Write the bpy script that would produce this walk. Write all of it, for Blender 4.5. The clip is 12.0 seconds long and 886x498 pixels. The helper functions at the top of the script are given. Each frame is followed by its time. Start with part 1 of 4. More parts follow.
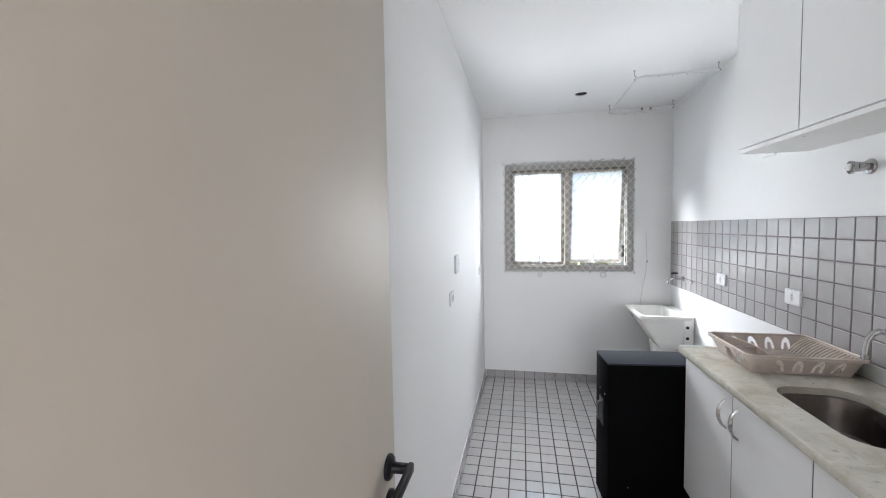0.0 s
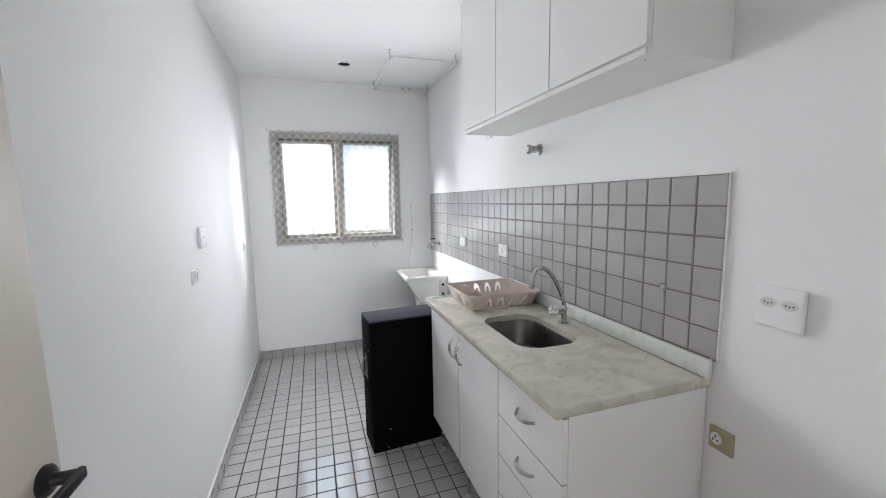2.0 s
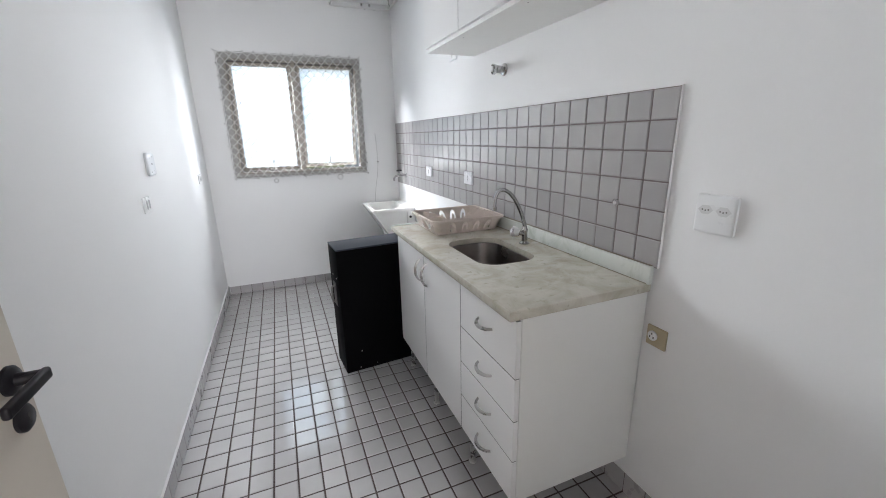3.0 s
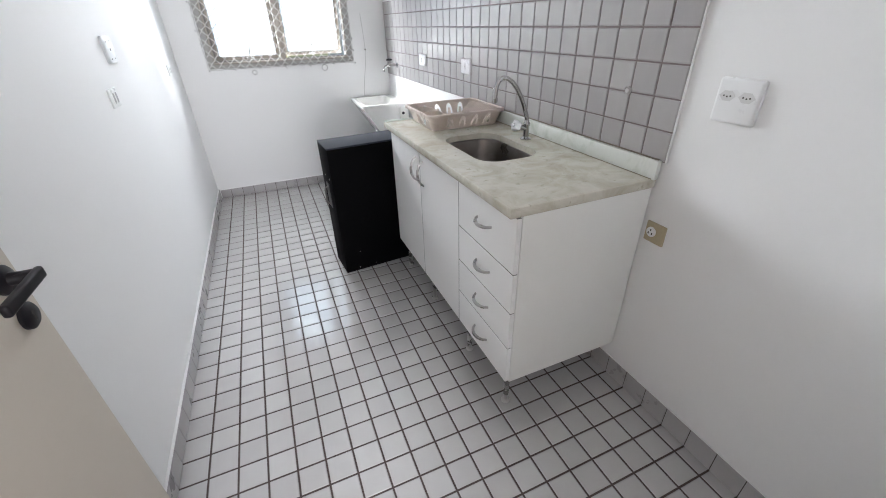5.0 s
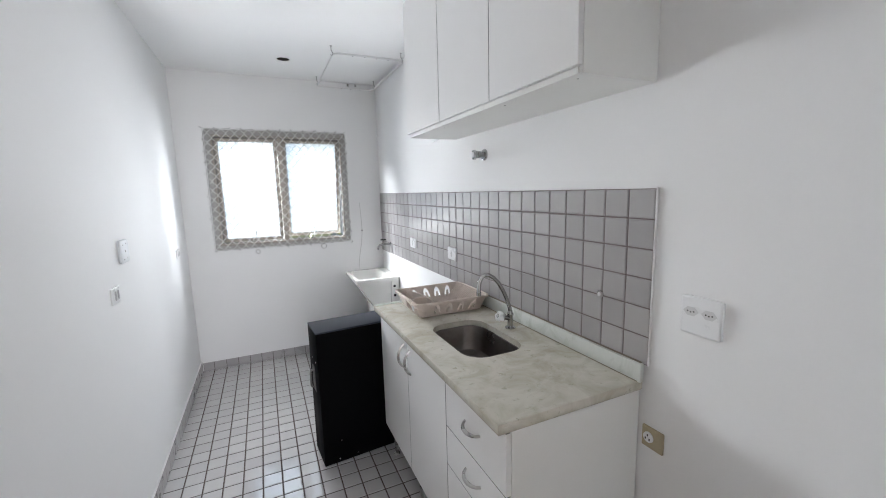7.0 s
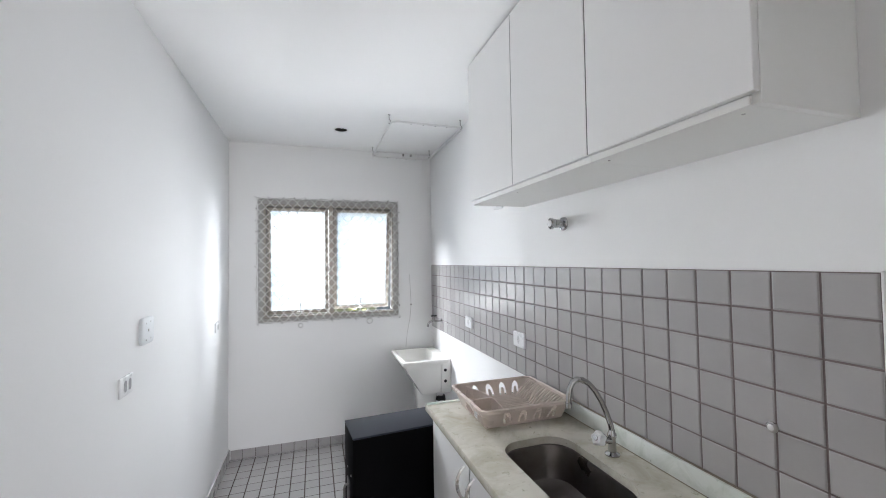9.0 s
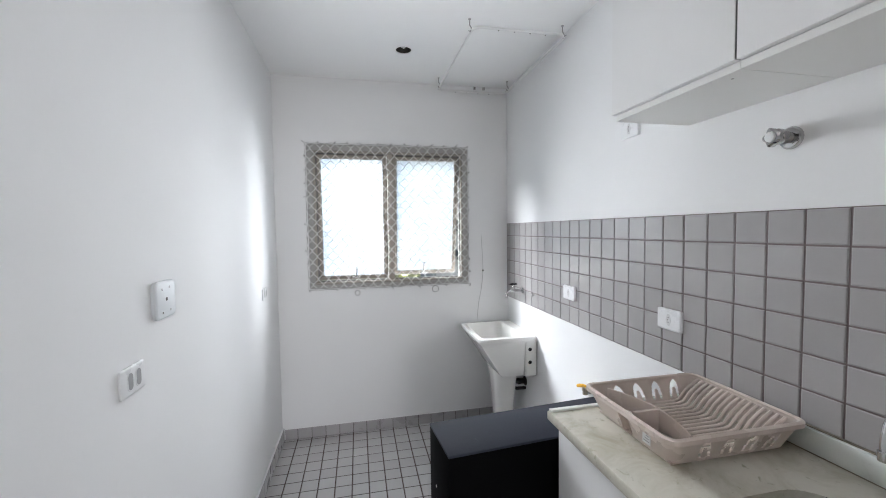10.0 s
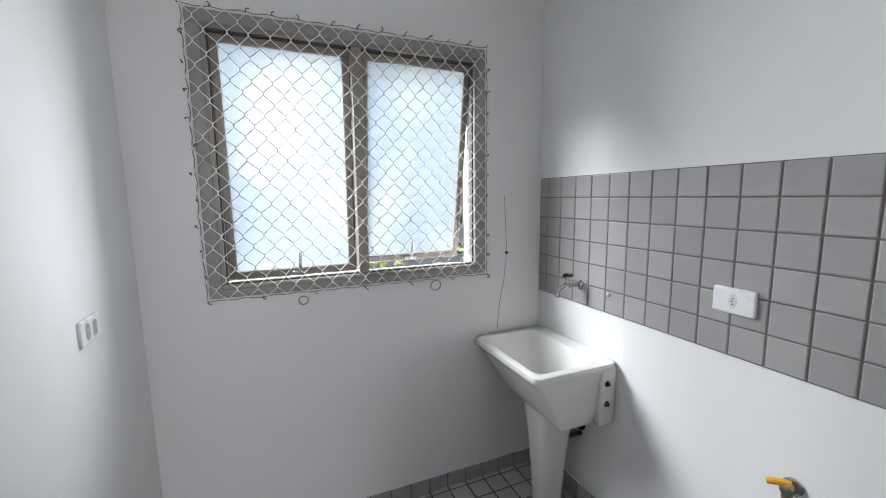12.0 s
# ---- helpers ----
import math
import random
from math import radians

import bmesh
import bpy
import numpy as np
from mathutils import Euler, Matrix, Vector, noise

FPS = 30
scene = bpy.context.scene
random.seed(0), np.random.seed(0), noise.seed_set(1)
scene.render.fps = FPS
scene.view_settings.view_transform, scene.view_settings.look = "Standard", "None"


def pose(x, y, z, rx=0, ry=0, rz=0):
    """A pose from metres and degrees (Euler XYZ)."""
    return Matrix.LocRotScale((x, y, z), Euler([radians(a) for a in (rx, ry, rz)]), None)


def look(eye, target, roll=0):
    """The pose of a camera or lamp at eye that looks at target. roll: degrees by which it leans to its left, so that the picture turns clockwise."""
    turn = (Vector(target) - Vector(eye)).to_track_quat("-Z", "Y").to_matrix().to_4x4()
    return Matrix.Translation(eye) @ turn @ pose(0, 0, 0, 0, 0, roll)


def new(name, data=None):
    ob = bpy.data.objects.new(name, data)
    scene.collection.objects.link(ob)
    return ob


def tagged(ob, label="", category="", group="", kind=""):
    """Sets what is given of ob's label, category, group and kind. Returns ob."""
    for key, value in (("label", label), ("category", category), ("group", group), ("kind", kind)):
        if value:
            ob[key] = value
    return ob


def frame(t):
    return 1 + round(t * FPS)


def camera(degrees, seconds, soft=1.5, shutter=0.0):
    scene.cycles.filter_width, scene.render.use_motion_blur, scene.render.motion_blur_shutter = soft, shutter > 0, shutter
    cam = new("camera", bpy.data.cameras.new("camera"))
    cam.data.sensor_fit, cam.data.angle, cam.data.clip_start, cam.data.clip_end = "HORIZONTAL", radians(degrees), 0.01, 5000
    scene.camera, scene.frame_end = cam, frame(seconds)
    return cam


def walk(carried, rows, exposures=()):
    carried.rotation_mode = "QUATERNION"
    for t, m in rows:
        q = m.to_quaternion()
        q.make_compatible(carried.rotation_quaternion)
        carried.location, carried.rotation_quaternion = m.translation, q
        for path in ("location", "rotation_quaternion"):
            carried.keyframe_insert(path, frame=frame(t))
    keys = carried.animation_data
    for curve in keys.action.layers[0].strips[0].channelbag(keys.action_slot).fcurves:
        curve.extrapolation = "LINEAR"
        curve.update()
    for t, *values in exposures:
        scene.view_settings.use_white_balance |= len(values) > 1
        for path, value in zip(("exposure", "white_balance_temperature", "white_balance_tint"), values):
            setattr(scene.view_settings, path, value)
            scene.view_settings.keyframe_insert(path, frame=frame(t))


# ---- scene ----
cam = camera(96.9, 12.0, soft=1.0)
PATH = [
    (0, (0.39, 0.866, 1.49), (-0.008, 2.822, 1.378), -1.0),
    (0.5, (0.423, 0.824, 1.516), (0.482, 2.82, 1.389), -1.1),
    (1, (0.451, 0.814, 1.487), (0.8, 2.779, 1.35), -1.1),
    (1.5, (0.503, 0.843, 1.481), (1.02, 2.767, 1.306), -1.0),
    (2, (0.56, 0.845, 1.442), (1.174, 2.732, 1.193), -1.0),
    (2.5, (0.578, 0.822, 1.41), (1.264, 2.662, 1.029), -1.1),
    (3, (0.578, 0.803, 1.374), (1.302, 2.584, 0.823), -1.2),
    (3.5, (0.557, 0.8, 1.336), (1.282, 2.513, 0.6), -1.1),
    (3.7, (0.542, 0.798, 1.328), (1.259, 2.479, 0.516), -1.2),
    (5.3, (0.583, 0.849, 1.358), (1.248, 2.446, 0.354), -1.6),
    (5.5, (0.587, 0.858, 1.383), (1.273, 2.485, 0.444), -1.5),
    (6, (0.61, 0.873, 1.445), (1.35, 2.586, 0.724), -1.4),
    (6.5, (0.616, 0.87, 1.487), (1.406, 2.641, 0.998), -1.4),
    (7, (0.614, 0.857, 1.512), (1.433, 2.658, 1.219), -1.5),
    (7.2, (0.608, 0.854, 1.525), (1.435, 2.662, 1.307), -1.4),
    (8.8, (0.685, 1.117, 1.543), (1.35, 3.002, 1.626), -1.0),
    (9, (0.658, 1.214, 1.537), (1.282, 3.114, 1.598), -0.8),
    (9.5, (0.586, 1.516, 1.5), (1.101, 3.448, 1.486), -0.8),
    (10, (0.564, 1.838, 1.462), (0.984, 3.791, 1.364), -0.8),
    (10.5, (0.515, 2.159, 1.457), (0.871, 4.119, 1.278), -0.7),
    (11, (0.462, 2.451, 1.438), (0.821, 4.406, 1.211), -0.8),
    (11.5, (0.483, 2.79, 1.426), (0.949, 4.718, 1.174), -0.9),
    (12, (0.477, 3.075, 1.422), (1.24, 4.905, 1.157), -0.8),
]
walk(cam, [(t, look(eye, target, roll)) for t, eye, target, roll in PATH],
     exposures=[(0.0, 0.24), (2.0, 0.28), (3.0, 0.26), (3.6, 0.36), (5.4, 0.54), (6.0, 0.42), (6.5, 0.23), (7.2, 0.23), (9.0, 0.22), (9.6, 0.13), (10.5, -0.04), (11.0, -0.16), (11.5, -0.30), (12.0, -0.45)])

# ---- light and exposure ----
L, R, W, H = 0.012, 1.690, 4.712, 2.525     # left wall, right wall, window wall, ceiling
S = 0.70                                     # face of the doorway wall

world = bpy.data.worlds.new("sky")
scene.world = world
world.use_nodes = True
wn = world.node_tree
sky = wn.nodes.new("ShaderNodeTexSky")
sky.sky_type = "NISHITA"
sky.sun_disc = False
sky.sun_elevation, sky.sun_rotation = radians(54), radians(110)
wn.links.new(sky.outputs["Color"], wn.nodes["Background"].inputs["Color"])
wn.nodes["Background"].inputs["Strength"].default_value = 0.12


def area_lamp(name, eye, target, sx, sy, watts, color):
    data = bpy.data.lights.new(name, "AREA")
    data.shape, data.size, data.size_y, data.energy, data.color = "RECTANGLE", sx, sy, watts, color
    ob = new(name, data)
    ob.matrix_world = look(eye, target)
    return ob


sun_data = bpy.data.lights.new("sun", "SUN")
sun_data.energy, sun_data.angle, sun_data.color = 3.0, radians(1.0), (1.0, 0.96, 0.9)
sun = new("sun", sun_data)
sun.matrix_world = look((8.0, -3.0, 12.0), (0, 0, 0))
area_lamp("window_skylight_west", (-5.0, W + 3.0, 6.6), (1.0, W, 1.3), 5.8, 5.4, 7600, (0.915, 0.95, 1.0))
area_lamp("window_skylight", (0.15, W + 3.6, 2.2), (0.15, W, 2.2), 2.5, 9.0, 3000, (0.915, 0.95, 1.0))
area_lamp("window_skylight_east", (3.5, W + 3.6, 3.7), (3.5, W, 3.7), 2.3, 7.4, 1200, (0.915, 0.95, 1.0))
# Fill lamp added in the unseen room behind the doorway.
area_lamp("hall_fill_light", (0.9, -3.55, 1.55), (0.9, 0, 1.35), 1.9, 1.5, 140, (0.97, 0.965, 1.0))


# ---- materials ----
def mat(name, color, rough=0.5, metal=0.0, scale=6.0, vary=0.06, fine=90.0, bump=0.0, spec=0.5,
        stain=None, stain_scale=2.0, stain_at=0.55, stain_soft=0.12, rough_vary=0.08, per_piece=0.0, coat=0.0, coat_ior=1.5, coat_rough=0.05,
        speck=None, speck_scale=30.0, speck_at=0.66, speck_soft=0.04):
    """Principled surface with variation at two scales, optional stains, relief and a spread from piece to piece."""
    m = bpy.data.materials.new(name)
    m.use_nodes = True
    nt = m.node_tree
    nodes, link = nt.nodes, nt.links.new
    b = nodes["Principled BSDF"]
    b.inputs["Roughness"].default_value = rough
    b.inputs["Metallic"].default_value = metal
    b.inputs["Specular IOR Level"].default_value = spec
    b.inputs["Coat Weight"].default_value = coat
    b.inputs["Coat IOR"].default_value = coat_ior
    b.inputs["Coat Roughness"].default_value = coat_rough
    co = nodes.new("ShaderNodeTexCoord")
    big = nodes.new("ShaderNodeTexNoise")
    big.inputs["Scale"].default_value, big.inputs["Detail"].default_value = scale, 5
    small = nodes.new("ShaderNodeTexNoise")
    small.inputs["Scale"].default_value, small.inputs["Detail"].default_value = fine, 4
    spot = nodes.new("ShaderNodeNewGeometry").outputs["Position"] if per_piece else co.outputs["Object"]
    link(spot, big.inputs["Vector"])
    link(spot, small.inputs["Vector"])
    both = nodes.new("ShaderNodeMath")
    both.operation = "MULTIPLY_ADD"
    link(small.outputs["Fac"], both.inputs[0])
    both.inputs[1].default_value = 0.35
    link(big.outputs["Fac"], both.inputs[2])
    rng = nodes.new("ShaderNodeMapRange")
    rng.inputs["From Min"].default_value, rng.inputs["From Max"].default_value = 0.20, 1.15
    rng.inputs["To Min"].default_value, rng.inputs["To Max"].default_value = 1 - vary, 1 + vary
    link(both.outputs[0], rng.inputs["Value"])
    last = rng.outputs["Result"]
    if per_piece:
        info = nodes.new("ShaderNodeObjectInfo")
        geo = nodes.new("ShaderNodeNewGeometry")
        add = nodes.new("ShaderNodeMath")
        add.operation = "ADD"
        link(info.outputs["Random"], add.inputs[0])
        link(geo.outputs["Random Per Island"], add.inputs[1])
        fr = nodes.new("ShaderNodeMath")
        fr.operation = "FRACT"
        link(add.outputs[0], fr.inputs[0])
        pr = nodes.new("ShaderNodeMapRange")
        pr.inputs["To Min"].default_value, pr.inputs["To Max"].default_value = 1 - per_piece, 1 + per_piece
        link(fr.outputs[0], pr.inputs["Value"])
        mul = nodes.new("ShaderNodeMath")
        mul.operation = "MULTIPLY"
        link(last, mul.inputs[0])
        link(pr.outputs["Result"], mul.inputs[1])
        last = mul.outputs[0]
    tint = nodes.new("ShaderNodeVectorMath")
    tint.operation = "SCALE"
    tint.inputs[0].default_value = color
    link(last, tint.inputs["Scale"])
    out = tint.outputs["Vector"]
    marks = [(stain, stain_scale, stain_at, stain_soft), (speck, speck_scale, speck_at, speck_soft)]
    for hue, mark_scale, mark_at, mark_soft in [m4 for m4 in marks if m4[0]]:
        sn = nodes.new("ShaderNodeTexNoise")
        sn.inputs["Scale"].default_value, sn.inputs["Detail"].default_value, sn.inputs["Roughness"].default_value = mark_scale, 9, 0.62
        sn.inputs["Distortion"].default_value = 0.6
        link(co.outputs["Object"], sn.inputs["Vector"])
        sr = nodes.new("ShaderNodeMapRange")
        sr.inputs["From Min"].default_value, sr.inputs["From Max"].default_value = mark_at - mark_soft, mark_at + mark_soft
        link(sn.outputs["Fac"], sr.inputs["Value"])
        mx = nodes.new("ShaderNodeMix")
        mx.data_type = "RGBA"
        link(sr.outputs["Result"], mx.inputs["Factor"])
        link(out, mx.inputs["A"])
        mx.inputs["B"].default_value = (*hue, 1)
        out = mx.outputs["Result"]
    link(out, b.inputs["Base Color"])
    if rough_vary:
        rr = nodes.new("ShaderNodeMapRange")
        rr.inputs["From Min"].default_value, rr.inputs["From Max"].default_value = 0.15, 0.85
        rr.inputs["To Min"].default_value = max(0.02, rough - rough_vary)
        rr.inputs["To Max"].default_value = min(1.0, rough + rough_vary)
        link(big.outputs["Fac"], rr.inputs["Value"])
        link(rr.outputs["Result"], b.inputs["Roughness"])
    if bump:
        bp = nodes.new("ShaderNodeBump")
        bp.inputs["Strength"].default_value, bp.inputs["Distance"].default_value = bump, 0.002
        link(both.outputs[0], bp.inputs["Height"])
        link(bp.outputs["Normal"], b.inputs["Normal"])
    return m


PAINT = mat("white_wall_paint", (0.80, 0.80, 0.80), 0.75, rough_vary=0.02, scale=1.3, vary=0.025, fine=110, bump=0.06, spec=0.08)
CEIL = mat("ceiling_paint", (0.88, 0.878, 0.875), 0.8, rough_vary=0.02, scale=1.5, vary=0.02, fine=120, bump=0.06, spec=0.1)
CAULK = mat("painted_filler", (0.78, 0.775, 0.775), 0.7, scale=20, vary=0.06, fine=150, bump=0.5)
FLOOR_TILE = mat("glazed_floor_tile", (0.455, 0.440, 0.442), 0.12, scale=14, vary=0.05, fine=300, bump=0.03, per_piece=0.06, rough_vary=0.03, spec=1.0, coat=1.0, coat_ior=2.1, coat_rough=0.12)
FLOOR_GROUT = mat("dark_floor_grout", (0.072, 0.055, 0.052), 0.9, scale=9, vary=0.3, fine=200, bump=0.5, spec=0.1)
WALL_TILE = mat("grey_glazed_wall_tile", (0.345, 0.332, 0.33), 0.30, scale=12, vary=0.06, fine=140, bump=0.06, per_piece=0.075, rough_vary=0.03)
WALL_GROUT = mat("mauve_wall_grout", (0.185, 0.150, 0.148), 0.85, scale=7, vary=0.2, fine=200, bump=0.5)
SKIRT_TILE = mat("grey_skirting_tile", (0.37, 0.355, 0.358), 0.3, scale=12, vary=0.06, fine=240, bump=0.06, per_piece=0.06)
DOOR = mat("cream_door_lacquer", (0.535, 0.487, 0.425), 0.56, scale=3, vary=0.015, fine=70, bump=0.05, rough_vary=0.0, spec=0.07)
BLACK_METAL = mat("dark_bronze_metal", (0.009, 0.008, 0.010), 0.40, scale=40, vary=0.25, fine=200, spec=0.22)
LAMINATE = mat("white_laminate", (0.77, 0.765, 0.76), 0.32, scale=2.0, vary=0.015, fine=60, bump=0.03, rough_vary=0.0)
LAMINATE_SIDE = mat("white_laminate_board", (0.77, 0.77, 0.75), 0.45, scale=3.0, vary=0.03, fine=110, bump=0.05, rough_vary=0.0)
# Dark bands round the fronts paint the shade of the gaps between them.
GAP_SHADE = mat("dark_gap_shade", (0.15, 0.15, 0.148), 0.6, scale=30, vary=0.15)
STEEL = mat("brushed_steel", (0.42, 0.41, 0.40), 0.28, metal=1.0, scale=25, vary=0.12, fine=220, bump=0.05)
SINK_STEEL = mat("stained_sink_steel", (0.20, 0.185, 0.18), 0.30, metal=1.0, scale=8, vary=0.12, fine=160, bump=0.02,
                 stain=(0.16, 0.14, 0.125), stain_scale=7, stain_at=0.58)
CHROME = mat("worn_chrome", (0.48, 0.48, 0.48), 0.10, metal=1.0, scale=30, vary=0.1, fine=200)
MARBLE = mat("pale_green_marble", (0.57, 0.548, 0.478), 0.2, scale=5, vary=0.10, fine=45, bump=0.04,
             stain=(0.41, 0.375, 0.29), stain_scale=8.0, stain_at=0.56, stain_soft=0.14,
             speck=(0.36, 0.355, 0.28), speck_scale=38, speck_at=0.655, speck_soft=0.05)
UPSTAND = mat("light_marble", (0.70, 0.725, 0.69), 0.2, scale=6, vary=0.08, fine=50, bump=0.04,
              stain=(0.52, 0.56, 0.50), stain_scale=9, stain_at=0.62, stain_soft=0.1,
              speck=(0.24, 0.29, 0.23), speck_scale=24, speck_at=0.69, speck_soft=0.03)
JOINT = mat("brown_joint_grime", (0.20, 0.17, 0.13), 0.8, scale=30, vary=0.4)
BOX = mat("black_box_paint", (0.003, 0.003, 0.0035), 0.7, scale=5, vary=0.25, fine=120, bump=0.12, spec=0.03)
# Lighter than the case: the light falling on the top is in the colour.
BOX_TOP = mat("worn_lit_blue_black_paint", (0.032, 0.036, 0.050), 0.55, scale=5, vary=0.25, fine=120, bump=0.12, spec=0.08,
              stain=(0.07, 0.075, 0.09), stain_scale=22, stain_at=0.70, stain_soft=0.04)
CERAMIC = mat("white_ceramic", (0.80, 0.79, 0.76), 0.12, scale=4, vary=0.03, fine=60, coat=0.3, rough_vary=0.03)
RACK = mat("beige_plastic", (0.645, 0.555, 0.50), 0.28, scale=9, vary=0.04, fine=120, bump=0.04)
PLASTIC = mat("white_plastic", (0.76, 0.765, 0.77), 0.3, scale=20, vary=0.02, fine=120)
PLASTIC_COOL = mat("cool_white_plastic", (0.60, 0.625, 0.64), 0.4, scale=20, vary=0.01, fine=120, rough_vary=0.0)
SLOT_GREY = mat("grey_knock_out", (0.33, 0.33, 0.335), 0.5, scale=20, vary=0.05)
PLASTIC_GREY = mat("shaded_socket_plastic", (0.60, 0.60, 0.60), 0.45, scale=20, vary=0.04)
PIN = mat("socket_holes", (0.03, 0.028, 0.026), 0.7, scale=30, vary=0.1)
BEIGE = mat("aged_beige_plate", (0.40, 0.335, 0.22), 0.4, scale=18, vary=0.1, fine=140)
YELLOW = mat("yellow_lever_plastic", (0.75, 0.38, 0.02), 0.35, scale=30, vary=0.1)
BRASS = mat("tarnished_brass", (0.38, 0.32, 0.24), 0.4, metal=1.0, scale=40, vary=0.2, fine=200)
FRAME = mat("painted_window_frame", (0.285, 0.277, 0.262), 0.5, scale=10, vary=0.1, fine=130, bump=0.2,
            stain=(0.36, 0.355, 0.34), stain_scale=8, stain_at=0.6)
# Sash metal is coloured darker for the shade in the reveals.
ALU_SHADED = mat("shaded_champagne_aluminium", (0.165, 0.145, 0.122), 0.4, metal=0.35, scale=18, vary=0.12, fine=160)
ALU_FRAME = mat("pale_champagne_aluminium", (0.25, 0.225, 0.195), 0.42, metal=0.3, scale=18, vary=0.12, fine=160)
WINDOW_GAP = mat("window_gap_shade", (0.05, 0.045, 0.045), 0.6, scale=30, vary=0.2)
SILL = mat("white_sill_paint", (0.75, 0.75, 0.74), 0.5, scale=10, vary=0.06, fine=120, bump=0.15)
NET = mat("white_net_cord", (0.84, 0.84, 0.83), 0.6, scale=60, vary=0.1, fine=300)
CORD = mat("grey_cord", (0.20, 0.19, 0.185), 0.7, scale=60, vary=0.15, fine=300)
HOOK = mat("rusty_hook_wire", (0.06, 0.05, 0.045), 0.55, metal=0.5, scale=60, vary=0.3)
PIPE = mat("dark_rubber_pipe", (0.05, 0.045, 0.045), 0.5, scale=30, vary=0.2)
GRATE = mat("dull_cast_grate", (0.16, 0.155, 0.15), 0.45, metal=0.8, scale=40, vary=0.25, fine=200)
DARK = mat("hole_darkness", (0.05, 0.045, 0.04), 0.9, scale=30, vary=0.3)
LEAF = mat("yellow_green_leaves", (0.16, 0.165, 0.04), 0.5, scale=4, vary=0.5, fine=12, per_piece=0.4)
BARK = mat("bark", (0.12, 0.09, 0.065), 0.9, scale=8, vary=0.3, fine=60, bump=0.6)
GROUND = mat("dry_grass_ground", (0.16, 0.17, 0.08), 0.9, scale=0.3, vary=0.4, fine=6)
RENDERED = mat("pale_rendered_facade", (0.50, 0.50, 0.50), 0.8, scale=0.6, vary=0.1, fine=20)
FAR_GLASS = mat("far_window_glass", (0.05, 0.06, 0.08), 0.1, scale=1, vary=0.1)
WOOD_FLOOR = mat("hall_floor_boards", (0.32, 0.22, 0.14), 0.35, scale=3, vary=0.2, fine=40)


def frosted():
    m = bpy.data.materials.new("frosted_glass")
    m.use_nodes = True
    nt = m.node_tree
    nt.nodes.remove(nt.nodes["Principled BSDF"])
    tr = nt.nodes.new("ShaderNodeBsdfTranslucent")
    # Tint patches put the uneven light behind the panes into the glass colour.
    backlight = nt.nodes.new("ShaderNodeTexNoise")
    backlight.inputs["Scale"].default_value, backlight.inputs["Detail"].default_value = 2.6, 1.0
    step = nt.nodes.new("ShaderNodeMapRange")
    step.inputs["From Min"].default_value, step.inputs["From Max"].default_value = 0.42, 0.60
    hue = nt.nodes.new("ShaderNodeMix")
    hue.data_type = "RGBA"
    hue.inputs["A"].default_value, hue.inputs["B"].default_value = (0.146, 0.168, 0.190, 1), (0.194, 0.210, 0.215, 1)
    place = nt.nodes.new("ShaderNodeTexCoord")
    nt.links.new(place.outputs["Object"], backlight.inputs["Vector"])
    nt.links.new(backlight.outputs["Fac"], step.inputs["Value"])
    nt.links.new(step.outputs["Result"], hue.inputs["Factor"])
    nt.links.new(hue.outputs["Result"], tr.inputs["Color"])
    rf = nt.nodes.new("ShaderNodeBsdfRefraction")
    rf.inputs["Color"].default_value = (0.11, 0.12, 0.126, 1)
    rf.inputs["Roughness"].default_value, rf.inputs["IOR"].default_value = 0.45, 1.05
    gl = nt.nodes.new("ShaderNodeBsdfGlossy")
    gl.inputs["Roughness"].default_value = 0.2
    no = nt.nodes.new("ShaderNodeTexNoise")
    no.inputs["Scale"].default_value = 2.2
    rg = nt.nodes.new("ShaderNodeMapRange")
    rg.inputs["To Min"].default_value, rg.inputs["To Max"].default_value = 0.12, 0.40
    nt.links.new(no.outputs["Fac"], rg.inputs["Value"])
    m1, m2 = nt.nodes.new("ShaderNodeMixShader"), nt.nodes.new("ShaderNodeMixShader")
    nt.links.new(rg.outputs["Result"], m1.inputs[0])
    nt.links.new(tr.outputs[0], m1.inputs[1])
    nt.links.new(rf.outputs[0], m1.inputs[2])
    m2.inputs[0].default_value = 0.05
    nt.links.new(m1.outputs[0], m2.inputs[1])
    nt.links.new(gl.outputs[0], m2.inputs[2])
    nt.links.new(m2.outputs[0], nt.nodes["Material Output"].inputs["Surface"])
    return m


FROSTED = frosted()


# ---- mesh helpers ----
ORIGIN = {}


def to_mesh(name, bm, material, smooth=False):
    me = bpy.data.meshes.new(name)
    bmesh.ops.recalc_face_normals(bm, faces=bm.faces[:])
    bm.to_mesh(me)
    bm.free()
    me.materials.append(material)
    if smooth:
        me.shade_smooth()
        me.set_sharp_from_angle(angle=radians(38))
    return me


def thing(name, at, label, category, group="", kind="", turn=0.0):
    """An Empty at the base of a thing, whose parts are children."""
    ob = new(name)
    ob.empty_display_size = 0.05
    ob.matrix_basis = pose(*at, 0, 0, turn)
    ORIGIN[ob] = Vector(at)
    return tagged(ob, label, category, group, kind)


def part(name, bm, material, parent, label="", smooth=True, local=False):
    if not local:
        bmesh.ops.translate(bm, verts=bm.verts[:], vec=-ORIGIN[parent])
    ob = new(name, to_mesh(name, bm, material, smooth))
    ob.parent = parent
    ORIGIN[ob] = ORIGIN[parent]
    return tagged(ob, label)


def structure(name, bm, material, label, category, smooth=False):
    ob = new(name, to_mesh(name, bm, material, smooth))
    ORIGIN[ob] = Vector((0, 0, 0))
    return tagged(ob, label, category, "", "structure")


